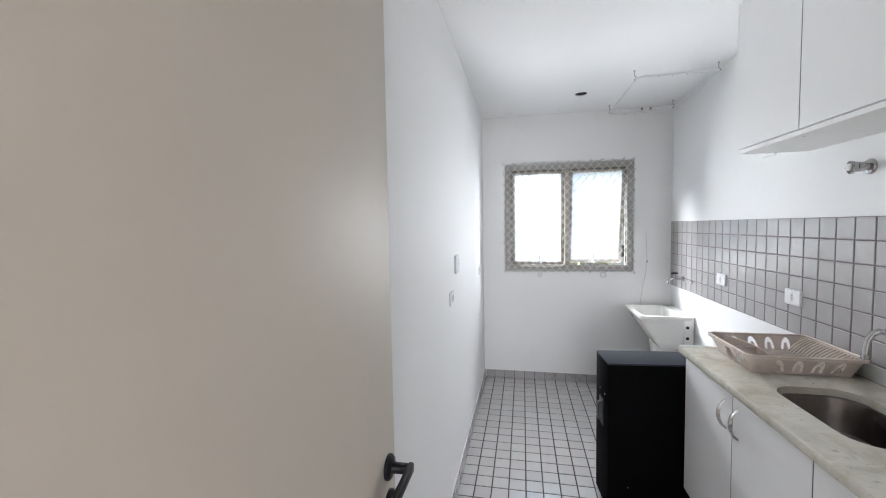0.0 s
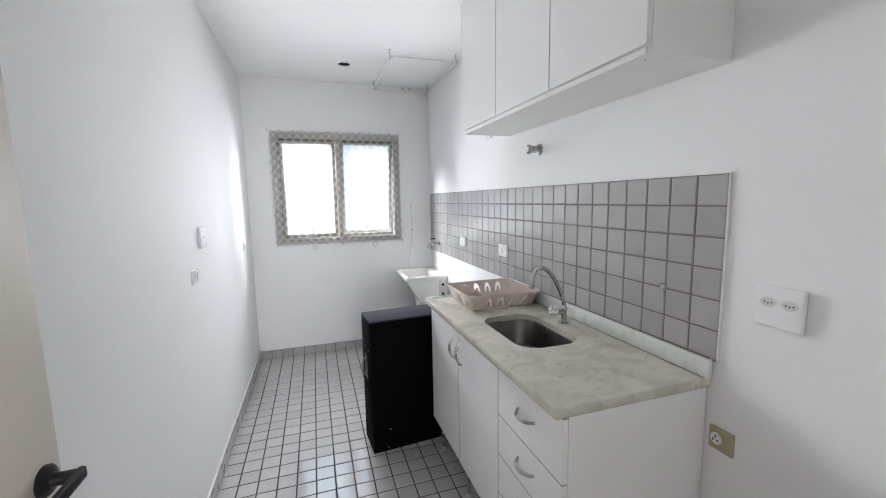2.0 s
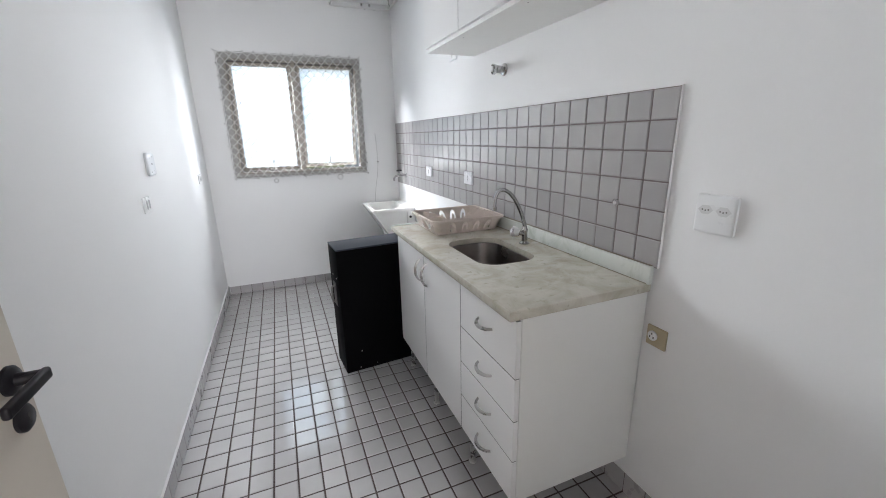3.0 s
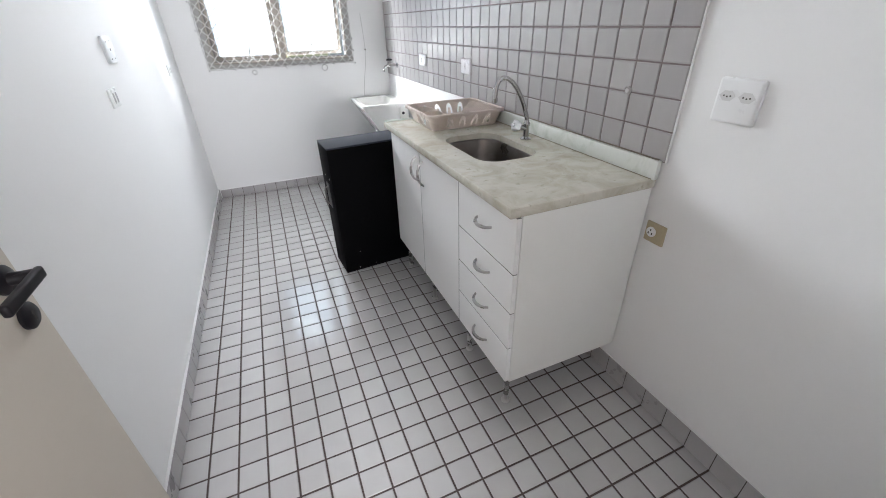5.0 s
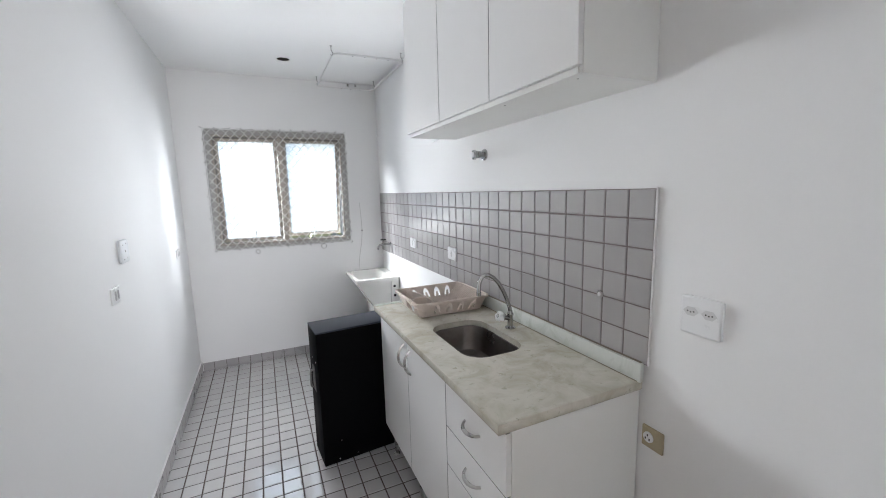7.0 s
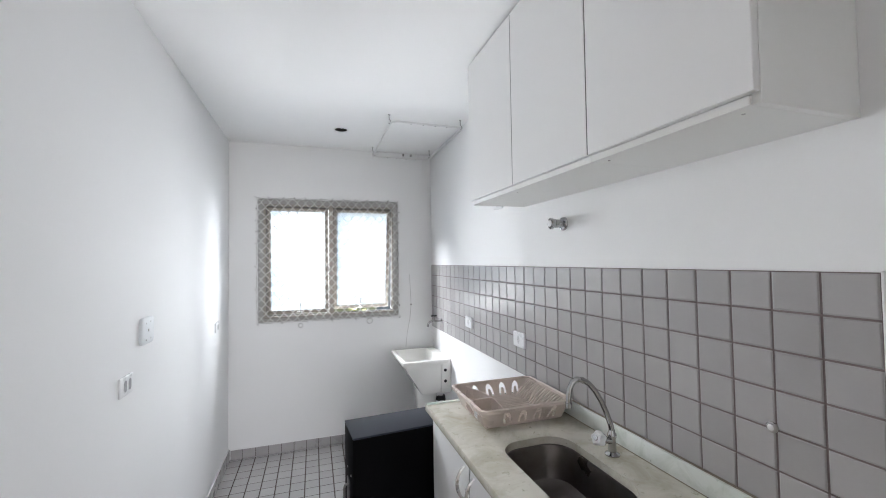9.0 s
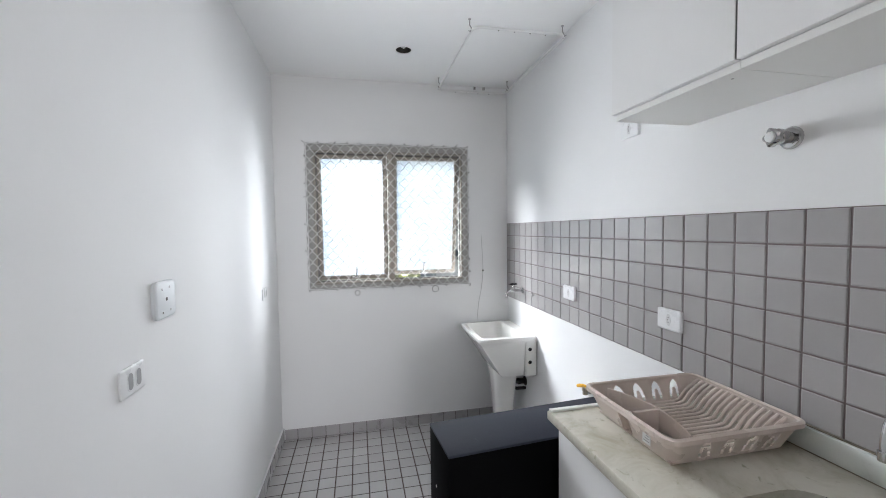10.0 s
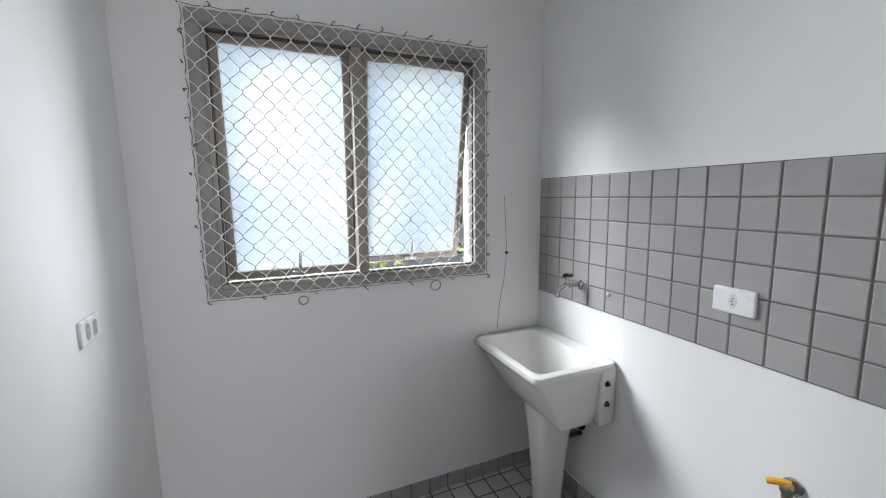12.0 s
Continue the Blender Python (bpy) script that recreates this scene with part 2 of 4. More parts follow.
def lone(name, bm, material, label, category, group="", kind=""):
    ob = new(name, to_mesh(name, bm, material, True))
    ORIGIN[ob] = Vector((0, 0, 0))
    return tagged(ob, label, category, group, kind)


def box(x0, x1, y0, y1, z0, z1, bevel=0.0, seg=2, bm=None):
    out = bm or bmesh.new()
    made = bmesh.ops.create_cube(out, size=1.0)["verts"]
    for v in made:
        v.co = Vector((x0 + (v.co.x + 0.5) * (x1 - x0), y0 + (v.co.y + 0.5) * (y1 - y0), z0 + (v.co.z + 0.5) * (z1 - z0)))
    if bevel:
        edges = list({e for v in made for e in v.link_edges})
        bmesh.ops.bevel(out, geom=edges, offset=bevel, segments=seg, affect="EDGES", profile=0.5)
    return out


def frame_axes(d):
    d = d.normalized()
    up = Vector((0, 0, 1)) if abs(d.z) < 0.9 else Vector((1, 0, 0))
    a = d.cross(up).normalized()
    return a, d.cross(a).normalized()


def tube(points, radius, sides=8, bm=None, cap=True, closed=False):
    """A tube swept along points; radius is one number or one for each point."""
    out = bm or bmesh.new()
    pts = [Vector(p) for p in points]
    n = len(pts)
    rad = radius if isinstance(radius, (list, tuple)) else [radius] * n
    rings = []
    a = None
    for i, p in enumerate(pts):
        if closed:
            d = pts[(i + 1) % n] - pts[i - 1]
        else:
            d = pts[min(i + 1, n - 1)] - pts[max(i - 1, 0)]
        d.normalize()
        if a is None:
            a, b = frame_axes(d)
        else:
            a = (a - d * a.dot(d)).normalized()
            b = d.cross(a).normalized()
        rings.append([out.verts.new(p + (a * math.cos(2 * math.pi * k / sides) + b * math.sin(2 * math.pi * k / sides)) * rad[i])
                      for k in range(sides)])
    pairs = list(zip(rings, rings[1:])) + ([(rings[-1], rings[0])] if closed else [])
    for r0, r1 in pairs:
        for k in range(sides):
            out.faces.new((r0[k], r0[(k + 1) % sides], r1[(k + 1) % sides], r1[k]))
    if cap and not closed:
        out.faces.new(rings[0][::-1])
        out.faces.new(rings[-1])
    return out


def lathe(base, axis, profile, sides=20, bm=None):
    """Profile of (distance along the axis, radius) turned round it."""
    out = bm or bmesh.new()
    d = Vector(axis).normalized()
    a, b = frame_axes(d)
    rings = []
    for s, r in profile:
        c = Vector(base) + d * s
        rings.append([out.verts.new(c + (a * math.cos(2 * math.pi * k / sides) + b * math.sin(2 * math.pi * k / sides)) * max(r, 0.0004)) for k in range(sides)])
    for r0, r1 in zip(rings, rings[1:]):
        for k in range(sides):
            out.faces.new((r0[k], r0[(k + 1) % sides], r1[(k + 1) % sides], r1[k]))
    out.faces.new(rings[0][::-1])
    out.faces.new(rings[-1])
    return out


def round_rect(x0, x1, y0, y1, r, seg=5):
    """Corner-rounded rectangle as a list of (x, y)."""
    pts = []
    for cx, cy, a0 in ((x1 - r, y1 - r, 0), (x0 + r, y1 - r, 90), (x0 + r, y0 + r, 180), (x1 - r, y0 + r, 270)):
        for k in range(seg + 1):
            a = radians(a0 + 90 * k / seg)
            pts.append((cx + r * math.cos(a), cy + r * math.sin(a)))
    return pts


def loft(rings, bm=None, cap0=True, cap1=True):
    """Skin over rings of equal length, each a list of (x, y, z)."""
    out = bm or bmesh.new()
    made = [[out.verts.new(p) for p in ring] for ring in rings]
    n = len(made[0])
    for r0, r1 in zip(made, made[1:]):
        for k in range(n):
            out.faces.new((r0[k], r0[(k + 1) % n], r1[(k + 1) % n], r1[k]))
    if cap0:
        out.faces.new(made[0][::-1])
    if cap1:
        out.faces.new(made[-1])
    return out


def ring(x0, x1, y0, y1, r, z, seg=5):
    return [(x, y, z) for x, y in round_rect(x0, x1, y0, y1, r, seg)]


def plate_yz(face, y0, y1, z0, z1, depth, r, bulge=0.15):
    """A rounded plate on a wall at x = face, standing out by depth (its sign gives the side)."""
    def sec(inset, x):
        return [(x, p, q) for p, q in round_rect(y0 + inset, y1 - inset, z0 + inset, z1 - inset, max(r - inset, 0.001), 4)]
    return loft([sec(0, face), sec(0, face + depth * 0.7), sec(abs(depth) * bulge * 2, face + depth * 0.95), sec(abs(depth) * 0.6, face + depth)])


# ---- the room's shell ----
def wall_with_hole(x0, x1, y0, y1, z0, z1, hx0, hx1, hz0, hz1):
    """A wall along x with an opening that goes through it."""
    bm = bmesh.new()
    xs, zs = [x0, hx0, hx1, x1], [z0, hz0, hz1, z1]
    rows = {}
    for y in (y0, y1):
        for i, x in enumerate(xs):
            for k, z in enumerate(zs):
                rows[(y, i, k)] = bm.verts.new((x, y, z))
    for y in (y0, y1):
        for i in range(3):
            for k in range(3):
                if (i, k) != (1, 1):
                    bm.faces.new([rows[(y, a, b)] for a, b in ((i, k), (i + 1, k), (i + 1, k + 1), (i, k + 1))])
    loop = [(1, 1), (2, 1), (2, 2), (1, 2)]
    for (a, b), (c, d) in zip(loop, loop[1:] + loop[:1]):
        bm.faces.new([rows[(y0, a, b)], rows[(y0, c, d)], rows[(y1, c, d)], rows[(y1, a, b)]])
    rim = [(0, 0), (1, 0), (2, 0), (3, 0), (3, 1), (3, 2), (3, 3), (2, 3), (1, 3), (0, 3), (0, 2), (0, 1)]
    for (a, b), (c, d) in zip(rim, rim[1:] + rim[:1]):
        bm.faces.new([rows[(y0, a, b)], rows[(y0, c, d)], rows[(y1, c, d)], rows[(y1, a, b)]])
    return bm


structure("wall_west", box(L - 0.15, L, S - 0.15, W + 0.15, -0.1, H + 0.1), PAINT, "smooth white painted plaster wall beside the door", "wall")
structure("wall_east", box(R + 0.004, R + 0.154, S - 0.15, W + 0.15, -0.1, H + 0.1), PAINT, "white painted plaster wall behind the counter", "wall")
structure("wall_north", wall_with_hole(L, R + 0.004, W, W + 0.15, -0.1, H + 0.1, 0.262, 1.338, 1.066, 2.03), PAINT,
          "white painted plaster wall with the window opening", "wall")
structure("wall_south", wall_with_hole(L, R + 0.004, S - 0.15, S, -0.1, H + 0.1, 0.06, 0.92, -0.099, 2.13), PAINT,
          "white painted plaster wall with the doorway", "wall")

# ceiling with the round cut-out of a missing lamp
HX, HY, HR = 0.852, 4.210, 0.047


def ceiling_mesh():
    bm = bmesh.new()
    n, q = 32, 0.2
    lo, mid, hi, edge = [], [], [], []
    for k in range(n):
        a = 2 * math.pi * k / n
        c, s = math.cos(a), math.sin(a)
        lo.append(bm.verts.new((HX + HR * c, HY + HR * s, H)))
        mid.append(bm.verts.new((HX + HR * c, HY + HR * s, H + 0.03)))
        f = q / max(abs(c), abs(s))
        edge.append(bm.verts.new((HX + f * c, HY + f * s, H)))
        hi.append(bm.verts.new((HX + HR * c * 0.98, HY + HR * s * 0.98, H + 0.09)))
    for k in range(n):
        j = (k + 1) % n
        bm.faces.new((lo[k], lo[j], edge[j], edge[k]))
        bm.faces.new((lo[j], lo[k], mid[k], mid[j]))
        bm.faces.new((mid[j], mid[k], hi[k], hi[j]))
    bm.faces.new(hi)
    x0, x1, y0, y1 = L - 0.15, R + 0.15, S - 0.15, W + 0.15
    for a, b, c, d in ((x0, HX - q, y0, y1), (HX + q, x1, y0, y1), (HX - q, HX + q, y0, HY - q), (HX - q, HX + q, HY + q, y1)):
        bm.faces.new([bm.verts.new(p) for p in ((a, c, H), (b, c, H), (b, d, H), (a, d, H))])
    box(x0, x1, y0, y1, H + 0.1, H + 0.22, bm=bm)
    return bm


structure("ceiling", ceiling_mesh(), CEIL, "plain white painted ceiling with a round lamp hole", "ceiling")
floor = structure("floor", box(L - 0.15, R + 0.15, S - 0.15, W + 0.15, -0.12, -0.0022), FLOOR_GROUT,
                  "grey square glazed tiles with dark joints", "floor")

# the unseen room behind the doorway: plain walls only, the window opening added
structure("hall_floor", box(-1.6, 3.2, -3.6, S - 0.15, -0.12, -0.002), WOOD_FLOOR, "plain wooden floor behind the doorway", "floor")
structure("hall_ceiling", box(-1.6, 3.2, -3.6, S - 0.15, H, H + 0.12), CEIL, "plain white ceiling behind the doorway", "ceiling")
structure("wall_hall_west", box(-1.75, -1.6, -3.6, S - 0.15, -0.1, H + 0.1), PAINT, "plain white wall of the room behind", "wall")
structure("wall_hall_east", box(3.2, 3.35, -3.6, S - 0.15, -0.1, H + 0.1), PAINT, "plain white wall of the room behind", "wall")
structure("wall_hall_south", wall_with_hole(-1.75, 3.35, -3.75, -3.6, -0.1, H + 0.1, -0.1, 1.9, 0.8, 2.3), PAINT,
          "plain white wall of the unseen room, its window opening added", "wall")
structure("wall_hall_near_west", box(-1.75, L - 0.15, S - 0.149, S, -0.1, H + 0.1), PAINT, "plain white wall beside the doorway", "wall")
structure("wall_hall_near_east", box(R + 0.154, 3.35, S - 0.149, S, -0.1, H + 0.1), PAINT, "plain white wall beside the doorway", "wall")


# ---- window ----
window = thing("window_1", (0.797, W, 1.06), "two-light top-hung window with frosted panes, sashes tilted outwards", "window", kind="structure")


def rect_frame(x0, x1, z0, z1, y0, y1, wide, bevel=0.003):
    bm = bmesh.new()
    box(x0, x1, y0, y1, z1 - wide, z1, bevel, 1, bm)
    box(x0, x1, y0, y1, z0, z0 + wide, bevel, 1, bm)
    box(x0, x0 + wide, y0, y1, z0 + wide, z1 - wide, bevel, 1, bm)
    box(x1 - wide, x1, y0, y1, z0 + wide, z1 - wide, bevel, 1, bm)
    return bm


part("surround", rect_frame(0.226, 1.374, 1.058, 2.066, W - 0.008, W + 0.004, 0.046), FRAME, window, "grey-beige painted flat surround", False)
part("window_frame", rect_frame(0.268, 1.332, 1.089, 2.024, W - 0.012, W + 0.07, 0.016), ALU_FRAME, window, "champagne aluminium outer frame", False)
# Dark strip added to paint the shade between frame and sashes.
part("shadow_gap", rect_frame(0.2835, 1.3165, 1.1045, 2.0085, W + 0.004, W + 0.03, 0.007, 0), WINDOW_GAP, window, "dark strip painted as the shadow gap of the frame", False)
part("mullion", box(0.777, 0.819, W - 0.010, W + 0.10, 1.105, 2.008, 0.003, 1), ALU_FRAME, window)
part("window_sill", box(0.262, 1.338, W + 0.071, W + 0.225, 1.0665, 1.078, 0.004, 1), SILL, window, "white painted outer sill")


def sash(x0, x1, tilt, bar_x):
    z0, z1 = 1.108, 2.002
    wide = 0.030
    bm = rect_frame(x0, x1, z0, z1, W + 0.018, W + 0.044, wide)
    gx0, gx1, gz0, gz1 = x0 + wide - 0.004, x1 - wide + 0.004, z0 + wide - 0.004, z1 - wide + 0.004
    pane = box(gx0, gx1, W + 0.028, W + 0.033, gz0, gz1)
    lever = tube([(bar_x, W + 0.004, z0 + 0.012), (bar_x + 0.002, W - 0.006, z0 + 0.05), (bar_x + 0.006, W - 0.002, z0 + 0.098)], [0.0070, 0.0065, 0.0076], 6)
    box(bar_x - 0.03, bar_x + 0.028, W + 0.004, W + 0.02, z0 + 0.006, z0 + 0.02, 0.003, 1, lever)
    stay = tube([(x1 - 0.012, W + 0.03, 1.16), (x1 - 0.01, W + 0.012, 1.30), (x1 - 0.009, W + 0.012, 1.52)], 0.004, 6)
    piv = Matrix.Translation((0, W + 0.03, z1)) @ Matrix.Rotation(radians(tilt), 4, "X") @ Matrix.Translation((0, -W - 0.03, -z1))
    for m in (bm, pane, lever, stay):
        m.transform(piv)
    s = part("sash", bm, ALU_SHADED, window, "champagne aluminium top-hung sash, darkened for shade", False)
    p = part("pane", pane, FROSTED, s, "frosted glass", False)
    p.visible_shadow = False
    part("latch", lever, STEEL, s, "small metal latch lever")
    part("stay_arm", stay, ALU_SHADED, s)


sash(0.286, 0.776, 3.2, 0.545)
sash(0.820, 1.314, 9.8, 1.055)

# ---- safety net ----
net = thing("safety_net", (0.797, W, 1.05), "white diamond-mesh safety net hooked to the wall round the window", "safety net")
rnd = random.Random(4)
NX, NZ = 34, 26
nx0, nx1, nz0, nz1 = 0.216, 1.380, 1.050, 2.074


def net_node(i, j):
    k = random.Random(i * 100 + j)
    edge = i in (0, NX) or j in (0, NZ)
    w = 0.0 if edge else 0.0028
    return Vector((nx0 + (nx1 - nx0) * i / NX + k.uniform(-w, w), W - (0.016 if edge else 0.020) + k.uniform(-w, w),
                   nz0 + (nz1 - nz0) * j / NZ + k.uniform(-w, w)))


bm = bmesh.new()
for i in range(NX):
    for j in range(NZ):
        a, b = ((i, j), (i + 1, j + 1)) if (i + j) % 2 == 0 else ((i, j + 1), (i + 1, j))
        p, q = net_node(*a), net_node(*b)
        lo, hi = (p, q) if p.z < q.z else (q, p)
        m1 = lo.lerp(hi, 0.16)
        m2 = lo.lerp(hi, 0.84)
        m1.x, m2.x = lo.x + (m1.x - lo.x) * 0.35, hi.x + (m2.x - hi.x) * 0.35
        tube([lo, m1, m2, hi], 0.0016, 4, bm, cap=False)
part("netting", bm, NET, net, "white braided cord mesh")
bm = bmesh.new()
corners = [(nx0, nz0), (nx1, nz0), (nx1, nz1), (nx0, nz1)]
path = []
for (ax, az), (bx, bz) in zip(corners, corners[1:] + corners[:1]):
    for k in range(26):
        f = k / 26
        sway = (0.005 if k % 2 else 0.0) + rnd.uniform(-0.0015, 0.0015)
        inx, inz = (0, 1 if az < 1.5 else -1) if az == bz else (1 if ax < 0.8 else -1, 0)
        path.append((ax + (bx - ax) * f + inx * sway, W - 0.014, az + (bz - az) * f + inz * sway))
tube(path, 0.0016, 5, bm, closed=True)
part("border_rope", bm, CORD, net, "thin grey border rope")


def hook_mesh():
    bm = tube([(0, 0.014, 0), (0, -0.012, 0), (0, -0.019, 0.003), (0, -0.021, 0.009), (0, -0.016, 0.014), (0, -0.008, 0.013)], 0.0021, 5)
    lathe((0, 0.012, 0), (0, 1, 0), [(0, 0.004), (0.002, 0.004)], 8, bm)
    return to_mesh("hook", bm, HOOK, True)


HOOK_MESH = hook_mesh()
spots = []
for k in range(13):
    f = k / 12
    spots.append((nx0 + (nx1 - nx0) * f, nz1 + 0.004, 0))
    if k % 2 == 0:
        spots.append((nx0 + (nx1 - nx0) * f, nz0 - 0.003, 180))
for k in range(1, 11):
    f = k / 11
    spots.append((nx0 - 0.004, nz0 + (nz1 - nz0) * f, 90))
    spots.append((nx1 + 0.004, nz0 + (nz1 - nz0) * f, -90))
for x, z, a in spots:
    ob = new("hook", HOOK_MESH)
    ob.parent = net
    ob.matrix_basis = Matrix.Translation(Vector((x + rnd.uniform(-0.012, 0.012), W - 0.012, z)) - ORIGIN[net]) @ pose(0, 0, 0, rnd.uniform(-15, 15), a + rnd.uniform(-70, 70), 0) @ Matrix.Scale(rnd.uniform(0.6, 0.95), 4)
for x, z, r in ((0.549, 1.030, 0.018), (1.118, 1.034, 0.024)):
    loop = [(x + r * math.cos(a), W - 0.008 - 0.004 * math.sin(a), z - 0.012 + r * math.sin(a)) for a in [2 * math.pi * k / 18 for k in range(18)]]
    part("wire_loop", tube(loop, 0.0017, 5, closed=True), HOOK, net, "loose wire loop under the net")

line = thing("hanging_cord", (1.46, W, 0.77), "thin grey cord hanging from a small wall hook by the window", "cord")
part("cord", tube([(1.480, W - 0.004, 1.42), (1.488, W - 0.004, 1.28), (1.492, W - 0.008, 1.147), (1.480, W - 0.005, 1.02), (1.455, W - 0.006, 0.90), (1.439, W - 0.010, 0.768)], 0.0011, 5), CORD, line)
part("hook", lathe((1.492, W, 1.147), (0, -1, 0), [(0, 0.006), (0.002, 0.006), (0.003, 0.003), (0.012, 0.003), (0.012, 0.006), (0.015, 0.005)], 10), HOOK, line, "dark screw hook")


# ---- door ----
door = thing("door_1", (0.0925, 0.87, 0.0), "cream lacquered flush door standing open along the wall", "door", kind="structure")
part("leaf", box(0.075, 0.110, 0.872, 1.668, 0.008, 2.10, 0.0025, 2), DOOR, door, "cream lacquered leaf")
bm = lathe((0.110, 1.622, 0.990), (1, 0, 0), [(0, 0.026), (0.006, 0.026), (0.010, 0.022), (0.012, 0.012), (0.03, 0.0095)], 24)
box(0.116, 0.160, 1.613, 1.631, 0.981, 0.999, 0.004, 2, bm)
box(0.152, 0.165, 1.506, 1.633, 0.979, 1.001, 0.005, 3, bm)
part("handle", bm, BLACK_METAL, door, "dark bronze lever handle")
bm = lathe((0.110, 1.622, 0.915), (1, 0, 0), [(0, 0.025), (0.006, 0.025), (0.010, 0.020), (0.0105, 0.0)], 24)
part("key_rose", bm, BLACK_METAL, door, "dark bronze round key rose")
bm = lathe((0.1205, 1.622, 0.920), (1, 0, 0), [(0, 0.004), (0.0008, 0.004)], 10)
box(0.1205, 0.1213, 1.6205, 1.6235, 0.905, 0.918, bm=bm)
part("keyhole", bm, PIN, door)
for z in (0.25, 1.05, 1.85):
    part("hinge", lathe((0.070, 0.868, z - 0.04), (0, 0, 1), [(0, 0.005), (0.002, 0.006), (0.078, 0.006), (0.08, 0.005)], 10), STEEL, door, "steel hinge")
bm = bmesh.new()
box(0.0605, 0.074, S - 0.16, S + 0.012, -0.002, 2.115, 0.002, 1, bm)
box(0.906, 0.9195, S - 0.16, S + 0.012, -0.002, 2.115, 0.002, 1, bm)
box(0.0605, 0.9195, S - 0.16, S + 0.012, 2.1155, 2.129, 0.002, 1, bm)
structure("door_frame", bm, DOOR, "cream lacquered door lining", "door frame")


# ---- base cabinet and counter ----
CF = 1.168                       # cabinet front
CY0, CY1 = 1.690, 2.948          # cabinet ends
CZ0, CZ1 = 0.166, 0.853          # bottom and top of the carcass

cabinet = thing("base_cabinet", (1.42, 2.31, 0.0), "white laminate base cabinet on steel legs, two doors and four drawers", "cabinet")
for name, dims, label in (
        ("side_panel", (CF + 0.018, R - 0.002, CY0, CY0 + 0.016, CZ0, CZ1), "white laminate side"),
        ("side_panel", (CF + 0.018, R - 0.001, CY1 - 0.016, CY1, CZ0, CZ1), "white laminate side"),
        ("bottom_panel", (CF + 0.018, R - 0.001, CY0 + 0.016, CY1 - 0.016, CZ0, CZ0 + 0.016), ""),
        ("partition", (CF + 0.045, R - 0.041, 2.078, 2.094, CZ0 + 0.016, CZ1 - 0.017), ""),
        ("back_panel", (R - 0.040, R - 0.029, CY0 + 0.016, CY1 - 0.016, CZ0 + 0.016, CZ1), ""),
        ("top_rail", (CF + 0.02, CF + 0.09, CY0 + 0.016, CY1 - 0.016, CZ1 - 0.016, CZ1), "")):
    part(name, box(*dims, 0.001, 1), LAMINATE_SIDE, cabinet, label, False)


def bow(a, b, out):
    """A bowed handle from a to b that stands out by the vector out."""
    a, b, out = Vector(a), Vector(b), Vector(out)
    pts, rad = [], []
    for k in range(11):
        f = k / 10
        pts.append(a.lerp(b, f) + out * (math.sin(math.pi * f) ** 0.6))
        rad.append(0.0045 + 0.0025 * math.sin(math.pi * f))
    return tube(pts, rad, 8)


for y0, y1, hy in ((2.5130, CY1 - 0.001, 2.555), (2.0910, 2.5080, 2.466)):
    d = part("door", box(CF, CF + 0.017, y0, y1, CZ0 + 0.008, CZ1 - 0.006, 0.0015, 1), LAMINATE, cabinet, "white laminate door", False)
    part("gap_shade", box(CF + 0.0012, CF + 0.016, y0 - 0.0012, y1 + (0.0012 if y1 < 2.6 else -0.001), CZ0 + 0.010, CZ1 - 0.0075), GAP_SHADE, d, "dark band painted as the shade of the door gap", False)
    part("handle", bow((CF + 0.001, hy, 0.682), (CF + 0.001, hy, 0.800), (-0.030, 0, 0)), STEEL, d, "satin bow handle")
cuts = [CZ0 + 0.006, 0.338, 0.494, 0.650, CZ1 - 0.006]
for z0, z1 in zip(cuts, cuts[1:]):
    d = part("drawer", box(CF, CF + 0.017, CY0 + 0.001, 2.0860, z0 + 0.0018, z1 - 0.0018, 0.0015, 1), LAMINATE, cabinet, "white laminate drawer front", False)
    part("gap_shade", box(CF + 0.0012, CF + 0.016, CY0 + 0.003, 2.0872, z0 + 0.0004, z1 - 0.0004), GAP_SHADE, d, "dark band painted as the shade of the door gap", False)
    zc = 0.5 * (z0 + z1) + 0.006
    part("handle", bow((CF + 0.001, 1.835, zc), (CF + 0.001, 1.935, zc), (-0.028, 0, -0.004)), STEEL, d, "satin bow handle")
for x, ys in ((1.210, (1.738, 2.06, 2.49, 2.888)), (1.600, (1.86, 2.06, 2.49, 2.888))):
    for y in ys:
        bm = lathe((x, y, 0.0), (0, 0, 1), [(0, 0.016), (0.004, 0.018), (0.009, 0.016), (0.012, 0.0105), (0.030, 0.0100), (0.032, 0.0110), (0.155, 0.0110), (0.156, 0.020), (CZ0 - 0.0005, 0.020)], 16)
        part("leg", bm, STEEL, cabinet, "round steel leg")

# counter slab with the cut-out of the bowl
KX0, KX1, KY0, KY1 = 1.137, R - 0.002, 1.682, 2.962
KZ = 0.886
BX0, BX1, BY0, BY1 = 1.268, 1.532, 2.072, 2.494


